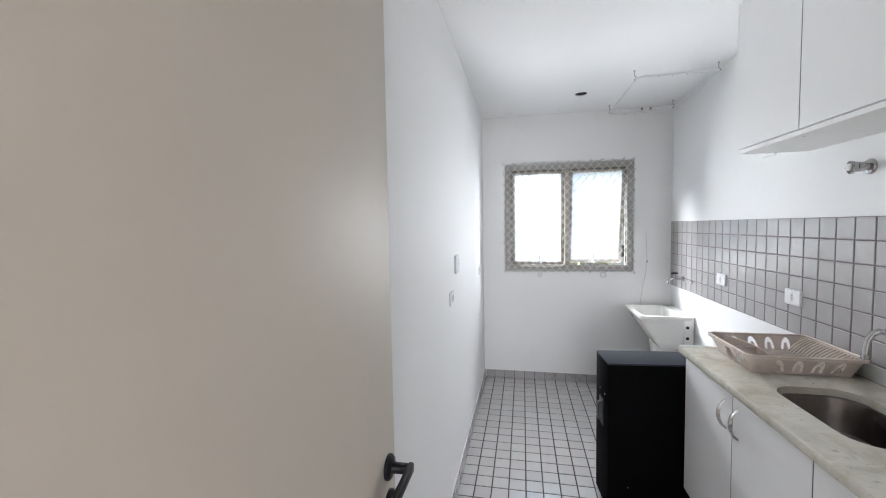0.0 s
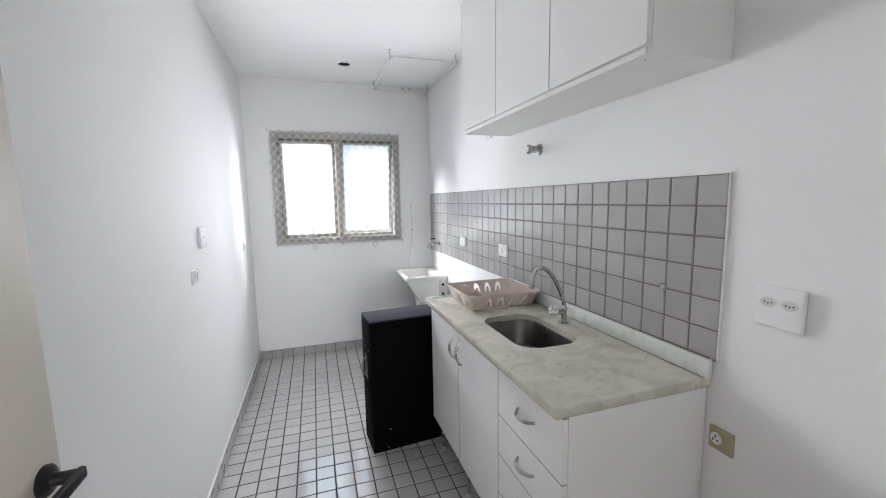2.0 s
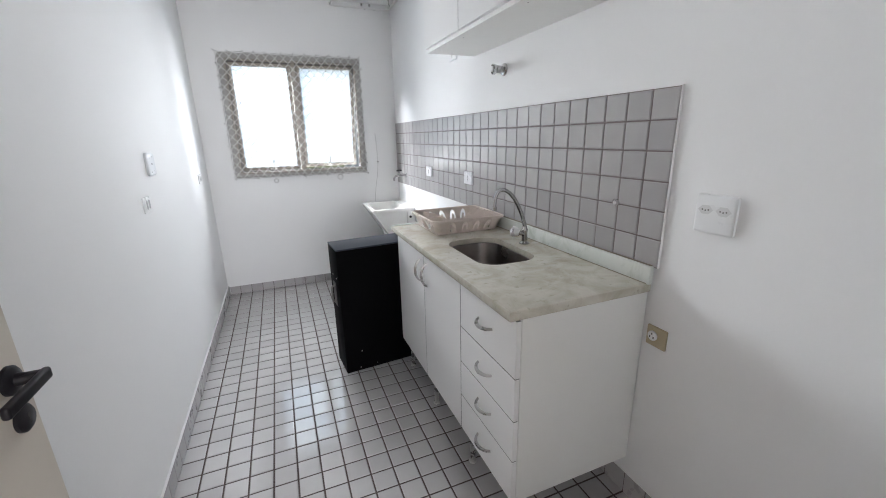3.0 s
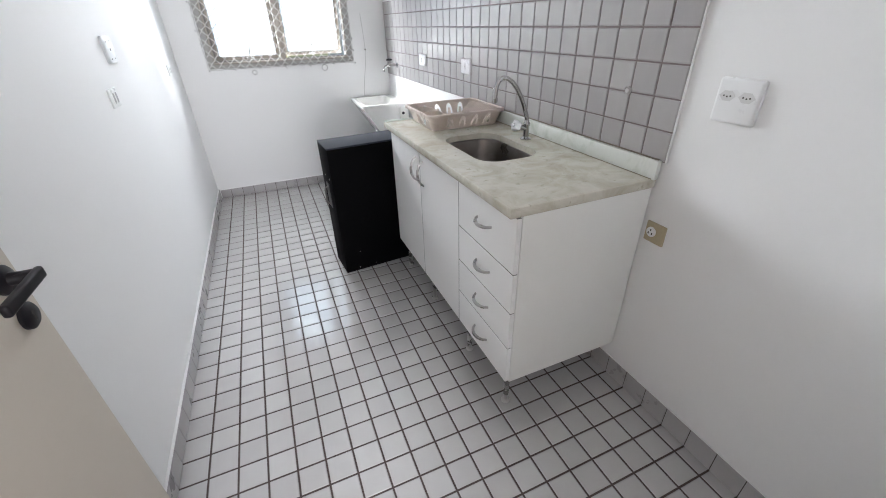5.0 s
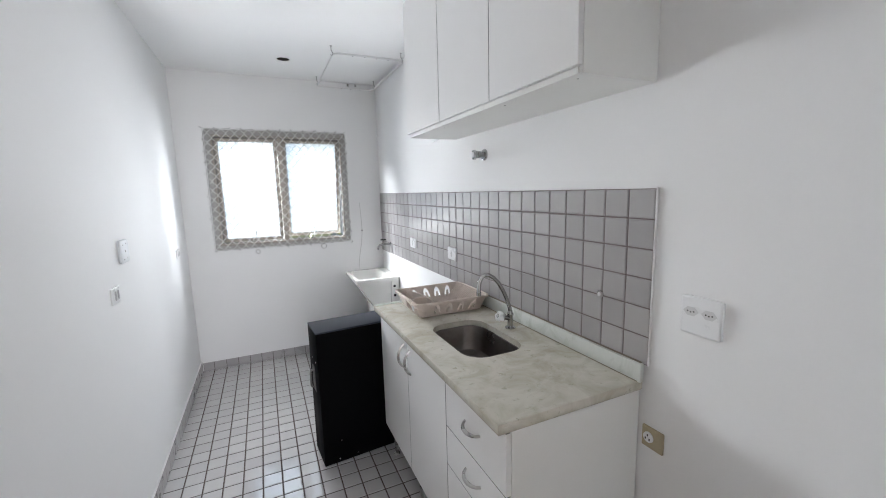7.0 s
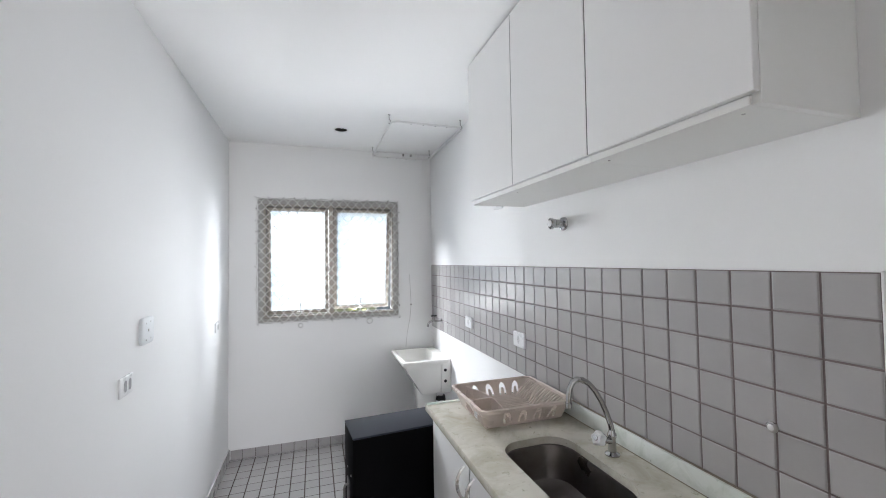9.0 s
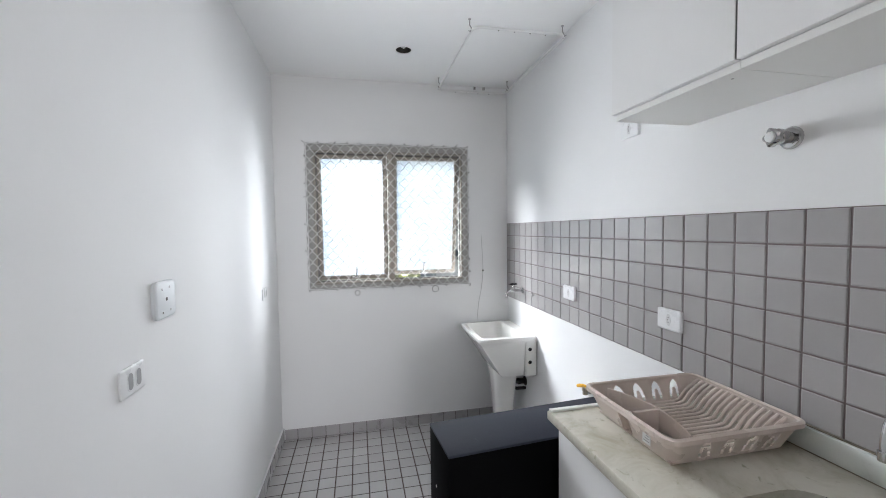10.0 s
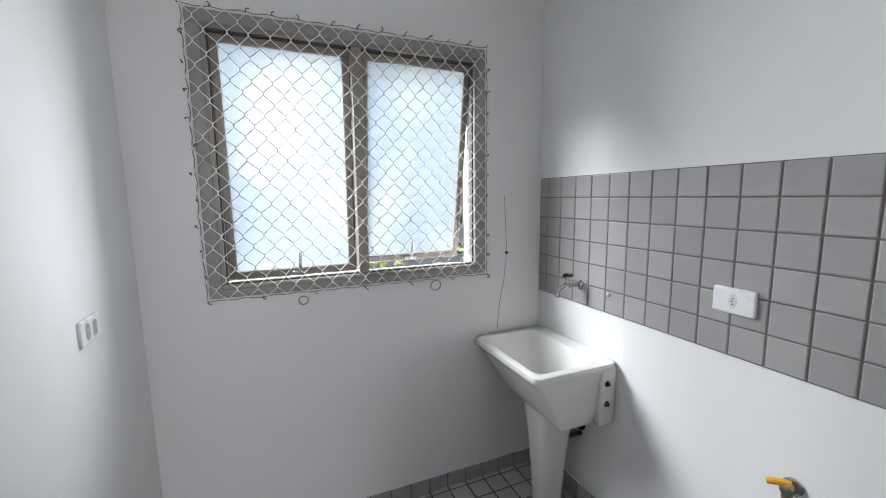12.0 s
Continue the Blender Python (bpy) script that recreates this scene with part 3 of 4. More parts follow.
def slab():
    bm = bmesh.new()
    inner = round_rect(BX0, BX1, BY0, BY1, 0.085, 8)
    n = len(inner)
    cx, cy = 0.5 * (BX0 + BX1), 0.5 * (BY0 + BY1)
    top_in = [bm.verts.new((x, y, KZ)) for x, y in inner]
    mid_in = [bm.verts.new((x, y, KZ - 0.026)) for x, y in inner]
    px0, px1, py0, py1 = BX0 - 0.06, BX1 + 0.06, BY0 - 0.06, BY1 + 0.06
    out_ring = []
    for x, y in inner:
        dx, dy = x - cx, y - cy
        f = min((px1 - cx) / abs(dx) if dx else 9e9, (py1 - cy) / abs(dy) if dy else 9e9)
        out_ring.append((cx + dx * f, cy + dy * f))
    top_out = [bm.verts.new((x, y, KZ)) for x, y in out_ring]
    for k in range(n):
        j = (k + 1) % n
        bm.faces.new((top_in[k], top_in[j], top_out[j], top_out[k]))
        bm.faces.new((top_in[j], top_in[k], mid_in[k], mid_in[j]))
    # corner pieces of the patch
    for sx, sy in ((px0, py0), (px1, py0), (px1, py1), (px0, py1)):
        k = min(range(n), key=lambda i: math.hypot(out_ring[i][0] - sx, out_ring[i][1] - sy))
        for j in (k - 1, (k + 1) % n):
            a, b = out_ring[k], out_ring[j]
            if abs(a[0] - b[0]) > 1e-5 and abs(a[1] - b[1]) > 1e-5:
                bm.faces.new((top_out[k], top_out[j], bm.verts.new((sx, sy, KZ))))
    # the rest of the top, then rounded edges as a loft of the outline
    e = 0.006
    for a, b, c, d in ((KX0 + e, KX1, KY0 + e, py0), (KX0 + e, KX1, py1, KY1 - e), (KX0 + e, px0, py0, py1), (px1, KX1, py0, py1)):
        bm.faces.new([bm.verts.new(p) for p in ((a, c, KZ), (b, c, KZ), (b, d, KZ), (a, d, KZ))])
    prof = [(e, KZ), (e * 0.4, KZ - 0.0012), (0.0, KZ - 0.005), (0.0, KZ - 0.026), (0.003, KZ - 0.0315), (0.02, KZ - 0.0325)]
    rows = [[bm.verts.new(p) for p in ((KX1, KY0 + i, z), (KX0 + i, KY0 + i, z), (KX0 + i, KY1 - i, z), (KX1, KY1 - i, z))] for i, z in prof]
    for r0, r1 in zip(rows, rows[1:]):
        for k in range(3):
            bm.faces.new((r0[k], r0[k + 1], r1[k + 1], r1[k]))
    return bm


counter = thing("worktop", (1.41, 2.31, KZ - 0.0325), "pale greenish marble worktop with stains and a rounded edge", "worktop")
part("slab", slab(), MARBLE, counter, "stained pale marble slab")
part("upstand", box(R - 0.022, R - 0.0035, KY0 - 0.006, KY1, KZ - 0.002, 0.9465, 0.003, 2), UPSTAND, counter, "lighter marble upstand")
part("joint_line", box(R - 0.013, R - 0.0036, KY0 + 0.002, KY1 - 0.002, 0.9467, 0.9495, 0.001, 1), JOINT, counter, "brown grout line above the upstand", False)
part("joint_seal", tube([(R - 0.0225, KY0 + 0.004, KZ + 0.0006), (R - 0.0225, KY1 - 0.02, KZ + 0.0006)], 0.0016, 5), JOINT, counter, "brown grime line along the upstand")
lip = bmesh.new()
box(KX0 + 0.004, R - 0.024, KY1 - 0.018, KY1 - 0.001, KZ - 0.004, KZ + 0.006, 0.003, 2, lip)
part("raised_edge", lip, UPSTAND, counter, "raised marble drip edge")

sink = thing("sink_bowl", (0.5 * (BX0 + BX1), 0.5 * (BY0 + BY1), KZ - 0.16), "stained stainless steel sink bowl set under the worktop", "sink")
rings = []
for inset, z, r in ((-0.018, KZ - 0.0285, 0.10), (0.002, KZ - 0.0285, 0.085), (0.004, KZ - 0.034, 0.084), (0.012, KZ - 0.11, 0.080), (0.022, KZ - 0.138, 0.074), (0.045, KZ - 0.150, 0.060), (0.09, KZ - 0.153, 0.030)):
    rings.append(ring(BX0 + inset, BX1 - inset, BY0 + inset, BY1 - inset, r, z, 8))
part("bowl", loft(rings, cap0=False), SINK_STEEL, sink, "brushed steel bowl")
part("drain", lathe((0.5 * (BX0 + BX1), 2.30, KZ - 0.1535), (0, 0, 1), [(0, 0.030), (0.003, 0.030), (0.0035, 0.024), (0.001, 0.020), (0.0012, 0.0)], 20), CHROME, sink, "chrome drain ring")

# ---- kitchen faucet ----
FX, FY = 1.597, 2.300
faucet = thing("kitchen_faucet", (FX, FY, KZ), "chrome swan-neck kitchen faucet with a clear star knob", "faucet")
part("base", lathe((FX, FY, KZ), (0, 0, 1), [(0, 0.024), (0.004, 0.024), (0.009, 0.016), (0.012, 0.0135), (0.055, 0.0125), (0.060, 0.0155), (0.068, 0.0155), (0.074, 0.011), (0.082, 0.010)], 20), CHROME, faucet)
neck = [(FX, FY, KZ + 0.078)]
for d, dz in ((0.004, 0.100), (0.018, 0.140), (0.036, 0.180), (0.056, 0.214), (0.078, 0.239), (0.100, 0.253),
              (0.118, 0.255), (0.134, 0.246), (0.144, 0.226), (0.148, 0.200), (0.149, 0.180)):
    neck.append((FX - d, FY + d * 0.16, KZ + dz))
part("spout", tube(neck, 0.0092, 12), CHROME, faucet, "curved chrome spout")
part("nozzle", lathe((FX - 0.149, FY + 0.024, KZ + 0.164), (0, 0, 1), [(0, 0.0105), (0.016, 0.0115), (0.018, 0.0095)], 14), CHROME, faucet)
bm = lathe((FX, FY, KZ + 0.044), (-0.93, -0.14, 0.34), [(0.008, 0.010), (0.040, 0.011), (0.043, 0.017), (0.052, 0.018)], 14)
part("valve_stem", bm, CHROME, faucet)


def star_knob(base, axis, r, depth):
    d = Vector(axis).normalized()
    a, b = frame_axes(d)
    rows = []
    for s, f in ((0, 0.82), (depth * 0.2, 1.0), (depth * 0.8, 1.0), (depth, 0.8)):
        row = []
        for k in range(30):
            an = 2 * math.pi * k / 30
            rr = r * f * (1 + 0.14 * math.cos(5 * an))
            row.append(Vector(base) + d * s + (a * math.cos(an) + b * math.sin(an)) * rr)
        rows.append(row)
    return loft(rows)


KD = Vector((-0.93, -0.14, 0.34)).normalized()
part("knob", star_knob(Vector((FX, FY, KZ + 0.044)) + KD * 0.050, KD, 0.021, 0.030), PLASTIC, faucet, "clear white star knob")
part("knob_cap", lathe(Vector((FX, FY, KZ + 0.044)) + KD * 0.080, KD, [(0, 0.009), (0.002, 0.008), (0.0025, 0.004)], 12), CHROME, faucet, "chrome knob cap")

# ---- dish rack ----
dish = thing("dish_rack", (1.46, 2.78, KZ), "beige plastic dish drainer with cutlery tray, empty", "dish rack")
RX0, RX1, RY0, RY1, RZ = 1.258, 1.664, 2.592, 2.946, 0.963      # rim
QX0, QX1, QY0, QY1 = 1.288, 1.640, 2.622, 2.918                  # foot


arches = [0.26, 0.44, 0.62, 0.80]


def outline(x0, x1, y0, y1, r, n):
    """n points at even steps round a corner-rounded rectangle."""
    ring_pts = [Vector((x, y, 0)) for x, y in round_rect(x0, x1, y0, y1, r, 10)]
    ring_pts.append(ring_pts[0])
    lengths = [0.0]
    for p, q in zip(ring_pts, ring_pts[1:]):
        lengths.append(lengths[-1] + (q - p).length)
    out, k = [], 0
    for i in range(n):
        d = lengths[-1] * i / n
        while lengths[k + 1] < d:
            k += 1
        f = (d - lengths[k]) / max(lengths[k + 1] - lengths[k], 1e-9)
        out.append(ring_pts[k].lerp(ring_pts[k + 1], f))
    return out


def basket():
    """The sloping wall all round, with arched openings in both long sides and a notch between the cutlery trays."""
    bm = bmesh.new()
    n, nv = 640, 34
    top, low = outline(RX0, RX1, RY0, RY1, 0.034, n), outline(QX0, QX1, QY0, QY1, 0.030, n)
    mid_y = 0.5 * (QY0 + QY1)
    grid = []
    for g in [v / nv for v in range(nv + 1)]:
        row = []
        for a, b in zip(top, low):
            p = b.lerp(a, g)
            if a.x < RX0 + 0.02 and abs(a.y - mid_y) < 0.022 and g < 0.85:
                p.x += 0.028 * (1 - abs(a.y - mid_y) / 0.022) ** 0.4
            row.append(bm.verts.new((p.x, p.y, KZ + 0.002 + (RZ - KZ - 0.004) * g)))
        grid.append(row)
    for v in range(nv):
        g = (v + 0.5) / nv
        for u in range(n):
            c = top[u].lerp(top[(u + 1) % n], 0.5)
            cut = False
            if c.y < RY0 + 0.004 or c.y > RY1 - 0.004:
                f = (c.x - RX0) / (RX1 - RX0)
                for k in arches:
                    e = abs(f - k) / 0.050
                    outer = 0.15 <= g <= 0.84 and e < math.sqrt(max(0.0, 1 - ((g - 0.15) / 0.70) ** 2.4))
                    inner = g <= 0.56 and e < 0.45 * math.sqrt(max(0.0, 1 - (g / 0.58) ** 3))
                    cut = cut or (outer and not inner)
            if not cut:
                bm.faces.new((grid[v][u], grid[v][(u + 1) % n], grid[v + 1][(u + 1) % n], grid[v + 1][u]))
    bmesh.ops.delete(bm, geom=[v for v in bm.verts if not v.link_faces], context="VERTS")
    bmesh.ops.recalc_face_normals(bm, faces=bm.faces[:])
    bmesh.ops.solidify(bm, geom=bm.faces[:], thickness=0.0024)
    return bm


part("basket", basket(), RACK, dish, "beige basket wall with arched openings")
rim_out, rim_in = (RX0 - 0.006, RX1 + 0.006, RY0 - 0.006, RY1 + 0.006, 0.035), (RX0 + 0.008, RX1 - 0.008, RY0 + 0.008, RY1 - 0.008, 0.024)
bm = loft([ring(*rim_in, RZ - 0.004, 6), ring(*rim_in, RZ + 0.001, 6), ring(RX0 + 0.003, RX1 - 0.003, RY0 + 0.003, RY1 - 0.003, 0.028, RZ + 0.004, 6),
           ring(*rim_out, RZ + 0.001, 6), ring(*rim_out, RZ - 0.010, 6), ring(RX0 - 0.003, RX1 + 0.003, RY0 - 0.003, RY1 + 0.003, 0.033, RZ - 0.011, 6)], cap0=False, cap1=False)
part("rim", bm, RACK, dish, "rolled rim")
lab_y, lab_z = QY0 + 0.062, 0.5 * (KZ + RZ)
sticker = part("sticker", box(0.5 * (RX0 + QX0) - 0.0042, 0.5 * (RX0 + QX0) - 0.0032, lab_y - 0.014, lab_y + 0.014, lab_z - 0.014, lab_z + 0.012), PLASTIC_GREY, dish, "small pale grey paper sticker", False)
for k in range(3):
    part("print_line", box(0.5 * (RX0 + QX0) - 0.0048, 0.5 * (RX0 + QX0) - 0.0043, lab_y - 0.010, lab_y + 0.010 - 0.004 * k, lab_z - 0.008 + 0.007 * k, lab_z - 0.0055 + 0.007 * k), SLOT_GREY, sticker, "", False)
bm = bmesh.new()
wall_pts = []
for k in range(13):
    f = k / 12
    wall_pts.append((QX0 + 0.030 + 0.075 * f + 0.022 * math.sin(math.pi * f), QY1 - 0.006 - (QY1 - QY0 - 0.012) * f))
tops = [KZ + 0.016 + (RZ - KZ - 0.019) * (1 - (k / 12) ** 3) for k in range(13)]
rows = [[(x - 0.0022, y, KZ + 0.004), (x + 0.0022, y, KZ + 0.004), (x + 0.0022, y, z - 0.002), (x, y, z), (x - 0.0022, y, z - 0.002)] for (x, y), z in zip(wall_pts, tops)]
loft(rows, bm)
part("divider", bm, RACK, dish, "curved wall of the cutlery tray")
mid_x, mid_y = wall_pts[6]
part("divider", box(QX0 + 0.010, mid_x, mid_y - 0.005, mid_y + 0.005, KZ + 0.004, tops[6] - 0.002, 0.002, 2), RACK, dish, "", False)
part("tray_floor", box(QX0 + 0.001, QX0 + 0.050, QY0 + 0.002, QY1 - 0.002, KZ + 0.001, KZ + 0.0045), RACK, dish, "", False)
rib_x0 = QX0 + 0.088


def tray_edge(y):
    """Where the curved tray wall stands at y."""
    return min(wall_pts, key=lambda p: abs(p[1] - y))[0] + 0.002


for k in range(16):
    y = QY0 + 0.012 + (QY1 - QY0 - 0.024) * k / 15
    pts = [(tray_edge(y), y, KZ + 0.008), (QX1 - 0.085, y, KZ + 0.008), (QX1 - 0.065, y, KZ + 0.012), (QX1 - 0.040, y, KZ + 0.040), (QX1 - 0.014, y, RZ - 0.018), (QX1 + 0.008, y, RZ - 0.006)]
    part("rib", tube(pts, 0.0050, 8), RACK, dish)
part("rib_bar", box(rib_x0 + 0.10, rib_x0 + 0.106, QY0 + 0.003, QY1 - 0.003, KZ, KZ + 0.005), RACK, dish, "", False)

# ---- wall cabinet ----
UF, UY0, UY1, UZ0, UZ1 = 1.390, 1.688, 3.006, 1.810, 2.505
upper = thing("wall_cabinet", (1.54, 2.35, UZ0), "white laminate wall cabinet with three handleless doors under the ceiling", "cabinet")
for name, dims in (
        ("side_panel", (UF + 0.019, R + 0.003, UY0, UY0 + 0.016, UZ0, UZ1)),
        ("side_panel", (UF + 0.019, R + 0.003, UY1 - 0.016, UY1, UZ0, UZ1)),
        ("bottom_panel", (UF + 0.014, R + 0.003, UY0 + 0.016, 2.1297, UZ0, UZ0 + 0.018)),
        ("bottom_panel", (UF + 0.014, R + 0.003, 2.1303, 2.5697, UZ0, UZ0 + 0.018)),
        ("bottom_panel", (UF + 0.014, R + 0.003, 2.5703, UY1 - 0.016, UZ0, UZ0 + 0.018)),
        ("top_panel", (UF + 0.019, R + 0.003, UY0 + 0.016, UY1 - 0.016, UZ1 - 0.016, UZ1)),
        ("back_panel", (R - 0.006, R + 0.003, UY0 + 0.016, UY1 - 0.016, UZ0 + 0.016, UZ1 - 0.016)),
        ("partition", (UF + 0.045, R - 0.006, 2.120, 2.136, UZ0 + 0.016, UZ1 - 0.016)),
        ("partition", (UF + 0.045, R - 0.006, 2.558, 2.574, UZ0 + 0.016, UZ1 - 0.016))):
    part(name, box(*dims, 0.001, 1), LAMINATE_SIDE, upper, "", False)
for y0, y1 in ((UY0, 2.1282), (2.1318, 2.5682), (2.5718, UY1)):
    d = part("door", box(UF, UF + 0.0175, y0, y1, UZ0 + 0.0192, UZ1, 0.0015, 1), LAMINATE, upper, "plain white laminate door", False)
    # dark band paints the gap's shade beside each door
    part("gap_shade", box(UF + 0.0012, UF + 0.0165, y0 + (0.002 if y0 == UY0 else -0.001), y1 + (-0.002 if y1 == UY1 else 0.001), UZ0 + 0.0205, UZ1 - 0.002), GAP_SHADE, d, "dark band painted as the shade of the door gap", False)
for y in (1.74, 2.10, 2.62):
    part("screw_cap", lathe((UF + 0.05, y, UZ0), (0, 0, -1), [(0, 0.0035), (0.0012, 0.003)], 8), STEEL, upper)

# ---- black box beside the counter ----
trunk = thing("speaker_cabinet", (0.813, 2.958, 0.0), "black painted speaker cabinet with side handle standing beside the counter", "speaker", turn=4.8)
part("body", box(0, 0.775, 0, 0.218, 0.0, 0.771, 0.004, 2), BOX, trunk, "black painted wooden case", local=True)
part("top_panel", box(-0.001, 0.776, -0.001, 0.219, 0.7715, 0.781, 0.004, 2), BOX_TOP, trunk, "worn blue-black top panel, coloured lighter for the light on it", local=True)
bm = plate_yz(0.0, 0.070, 0.145, 0.415, 0.560, -0.004, 0.008)
part("handle_plate", bm, BLACK_METAL, trunk, "dark metal handle plate", local=True)
bm = tube([(-0.004, 0.1075, 0.435), (-0.018, 0.1075, 0.440), (-0.022, 0.1075, 0.455), (-0.022, 0.1075, 0.52), (-0.018, 0.1075, 0.535), (-0.004, 0.1075, 0.540)], 0.0055, 8)
part("handle_bar", bm, GRATE, trunk, "dull metal pull bar", local=True)
for x, z in ((0.10, 0.13), (0.19, 0.022), (0.085, 0.022)):
    part("screw", lathe((x, 0, z), (0, -1, 0), [(0, 0.004), (0.0012, 0.0032)], 8), STEEL, trunk, local=True)
for y in (0.05, 0.14):
    part("screw", lathe((0.0, y, 0.60), (-1, 0, 0), [(0, 0.005), (0.0015, 0.004)], 8), STEEL, trunk, local=True)

# ---- laundry tank ----
TX0, TX1, TY0, TY1, TZ = 1.296, R + 0.002, 4.184, 4.680, 0.760
tank = thing("laundry_sink", (1.53, 4.42, 0.0), "white ceramic laundry tub on a tapered pedestal in the corner", "laundry sink")
seg = 6
outer = [
    ring(1.462, 1.660, 4.235, 4.580, 0.012, 0.488, seg),
    ring(1.450, 1.672, 4.226, 4.604, 0.014, 0.500, seg),
    ring(1.425, TX1 - 0.012, 4.216, 4.618, 0.014, 0.545, seg),
    ring(1.335, TX1 - 0.006, 4.200, 4.645, 0.018, 0.684, seg),
    ring(1.318, TX1 - 0.003, 4.196, 4.652, 0.022, 0.714, seg),
    ring(TX0 + 0.004, TX1, TY0 + 0.004, TY1 - 0.003, 0.035, 0.730, seg),
    ring(TX0, TX1, TY0, TY1, 0.036, 0.742, seg),
    ring(TX0 + 0.002, TX1, TY0 + 0.002, TY1 - 0.002, 0.036, TZ - 0.004, seg),
    ring(TX0 + 0.010, TX1 - 0.004, TY0 + 0.010, TY1 - 0.008, 0.034, TZ, seg),
    ring(TX0 + 0.030, TX1 - 0.075, TY0 + 0.032, TY1 - 0.030, 0.040, TZ - 0.001, seg),
    ring(TX0 + 0.040, TX1 - 0.085, TY0 + 0.040, TY1 - 0.038, 0.042, TZ - 0.012, seg),
    ring(1.395, TX1 - 0.095, 4.262, 4.590, 0.045, 0.62, seg),
    ring(1.455, TX1 - 0.110, 4.300, 4.555, 0.045, 0.535, seg),
    ring(1.500, TX1 - 0.140, 4.350, 4.510, 0.040, 0.525, seg),
]
part("basin", loft(outer), CERAMIC, tank, "glossy white ceramic basin")
part("bracket", box(1.610, R + 0.002, TY0 + 0.004, TY0 + 0.05, 0.492, 0.742, 0.014, 3), CERAMIC, tank, "ceramic flange with two bolts")
for z in (0.675, 0.590):
    bm = lathe((1.640, TY0 + 0.004, z), (0, -1, 0), [(0, 0.012), (0.003, 0.012), (0.004, 0.007), (0.011, 0.007), (0.012, 0.004)], 12)
    part("bolt", bm, BLACK_METAL, tank, "dark bolt")
ped = [ring(1.475 - a, 1.600 + a, 4.355 - b, 4.480 + b, 0.045, z, seg) for z, a, b in ((0.0, -0.010, -0.008), (0.010, -0.004, -0.004), (0.20, 0.004, 0.004), (0.40, 0.018, 0.018), (0.50, 0.030, 0.030))]
part("pedestal", loft(ped), CERAMIC, tank, "tapered ceramic pedestal")
bm = tube([(1.57, 4.43, 0.44), (1.60, 4.40, 0.405), (1.63, 4.385, 0.392), (R + 0.003, 4.385, 0.388)], [0.017, 0.019, 0.019, 0.019], 12)
tube([(1.59, 4.41, 0.345), (1.63, 4.385, 0.340), (R + 0.003, 4.38, 0.340)], 0.011, 10, bm)
lathe((R + 0.003, 4.385, 0.388), (-1, 0, 0), [(0, 0.032), (0.004, 0.032), (0.007, 0.022)], 16, bm)
lathe((R - 0.040, 4.385, 0.390), (-1, 0, 0), [(0, 0.022), (0.012, 0.022)], 14, bm)
part("waste_pipe", bm, PIPE, tank, "dark waste pipe behind the pedestal")

# ---- wall taps and valves ----
tap = thing("wall_tap", (R, 4.410, 1.03), "chrome garden-type wall tap with dark cross handle", "tap")
bm = lathe((R - 0.003, 4.410, 1.030), (-1, 0, 0), [(0, 0.021), (0.004, 0.021), (0.009, 0.014), (0.010, 0.0095), (0.055, 0.0095), (0.060, 0.012), (0.085, 0.012), (0.090, 0.009)], 16)
tube([(R - 0.085, 4.410, 1.030), (R - 0.108, 4.410, 1.024), (R - 0.122, 4.410, 1.008), (R - 0.126, 4.410, 0.985)], [0.009, 0.009, 0.0085, 0.010], 10, bm)
part("body", bm, CHROME, tap, "chrome body and spout")
part("stem", lathe((R - 0.072, 4.410, 1.038), (0, 0, 1), [(0, 0.009), (0.018, 0.009), (0.022, 0.006), (0.034, 0.006)], 12), CHROME, tap)
bm = tube([(R - 0.098, 4.410, 1.074), (R - 0.072, 4.410, 1.076), (R - 0.046, 4.410, 1.074)], [0.005, 0.009, 0.005], 8)
tube([(R - 0.072, 4.386, 1.075), (R - 0.072, 4.410, 1.076), (R - 0.072, 4.434, 1.075)], [0.005, 0.009, 0.005], 8, bm)
part("handle", bm, BLACK_METAL, tap, "dark cross handle")

for y, z, r, label in ((4.246, 1.023, 0.012, "small chrome pipe plug in the tiled wall"), (1.868, 1.133, 0.013, "capped pipe outlet at a tile corner")):
    plug = thing("pipe_plug", (R, y, z), label, "pipe plug")
    part("collar", lathe((R - 0.002, y, z), (-1, 0, 0), [(0, r), (0.004, r), (0.006, r * 0.8), (0.0065, r * 0.62)], 16), STEEL, plug, "dull metal collar")
    part("cap", lathe((R - 0.006, y, z), (-1, 0, 0), [(0, r * 0.6), (0.003, r * 0.55), (0.004, r * 0.2)], 12), PLASTIC_GREY, plug)

valve = thing("stop_valve", (R, 2.672, 1.692), "chrome wall stop valve with clear star knob below the wall cabinet", "valve")
part("flange", lathe((R + 0.003, 2.672, 1.692), (-1, 0, 0), [(0, 0.030), (0.004, 0.030), (0.010, 0.026), (0.013, 0.016)], 20), CHROME, valve, "round wall flange")
part("body", lathe((R - 0.010, 2.672, 1.692), (-1, 0, 0), [(0, 0.014), (0.010, 0.014), (0.014, 0.018), (0.034, 0.019), (0.038, 0.015)], 18), STEEL, valve)
part("knob", star_knob((R - 0.046, 2.672, 1.692), (-1, 0, 0), 0.023, 0.022), CHROME, valve, "star-shaped knob")
part("knob_cap", lathe((R - 0.068, 2.672, 1.692), (-1, 0, 0), [(0, 0.014), (0.004, 0.013), (0.005, 0.009)], 14), PLASTIC, valve, "white cap")

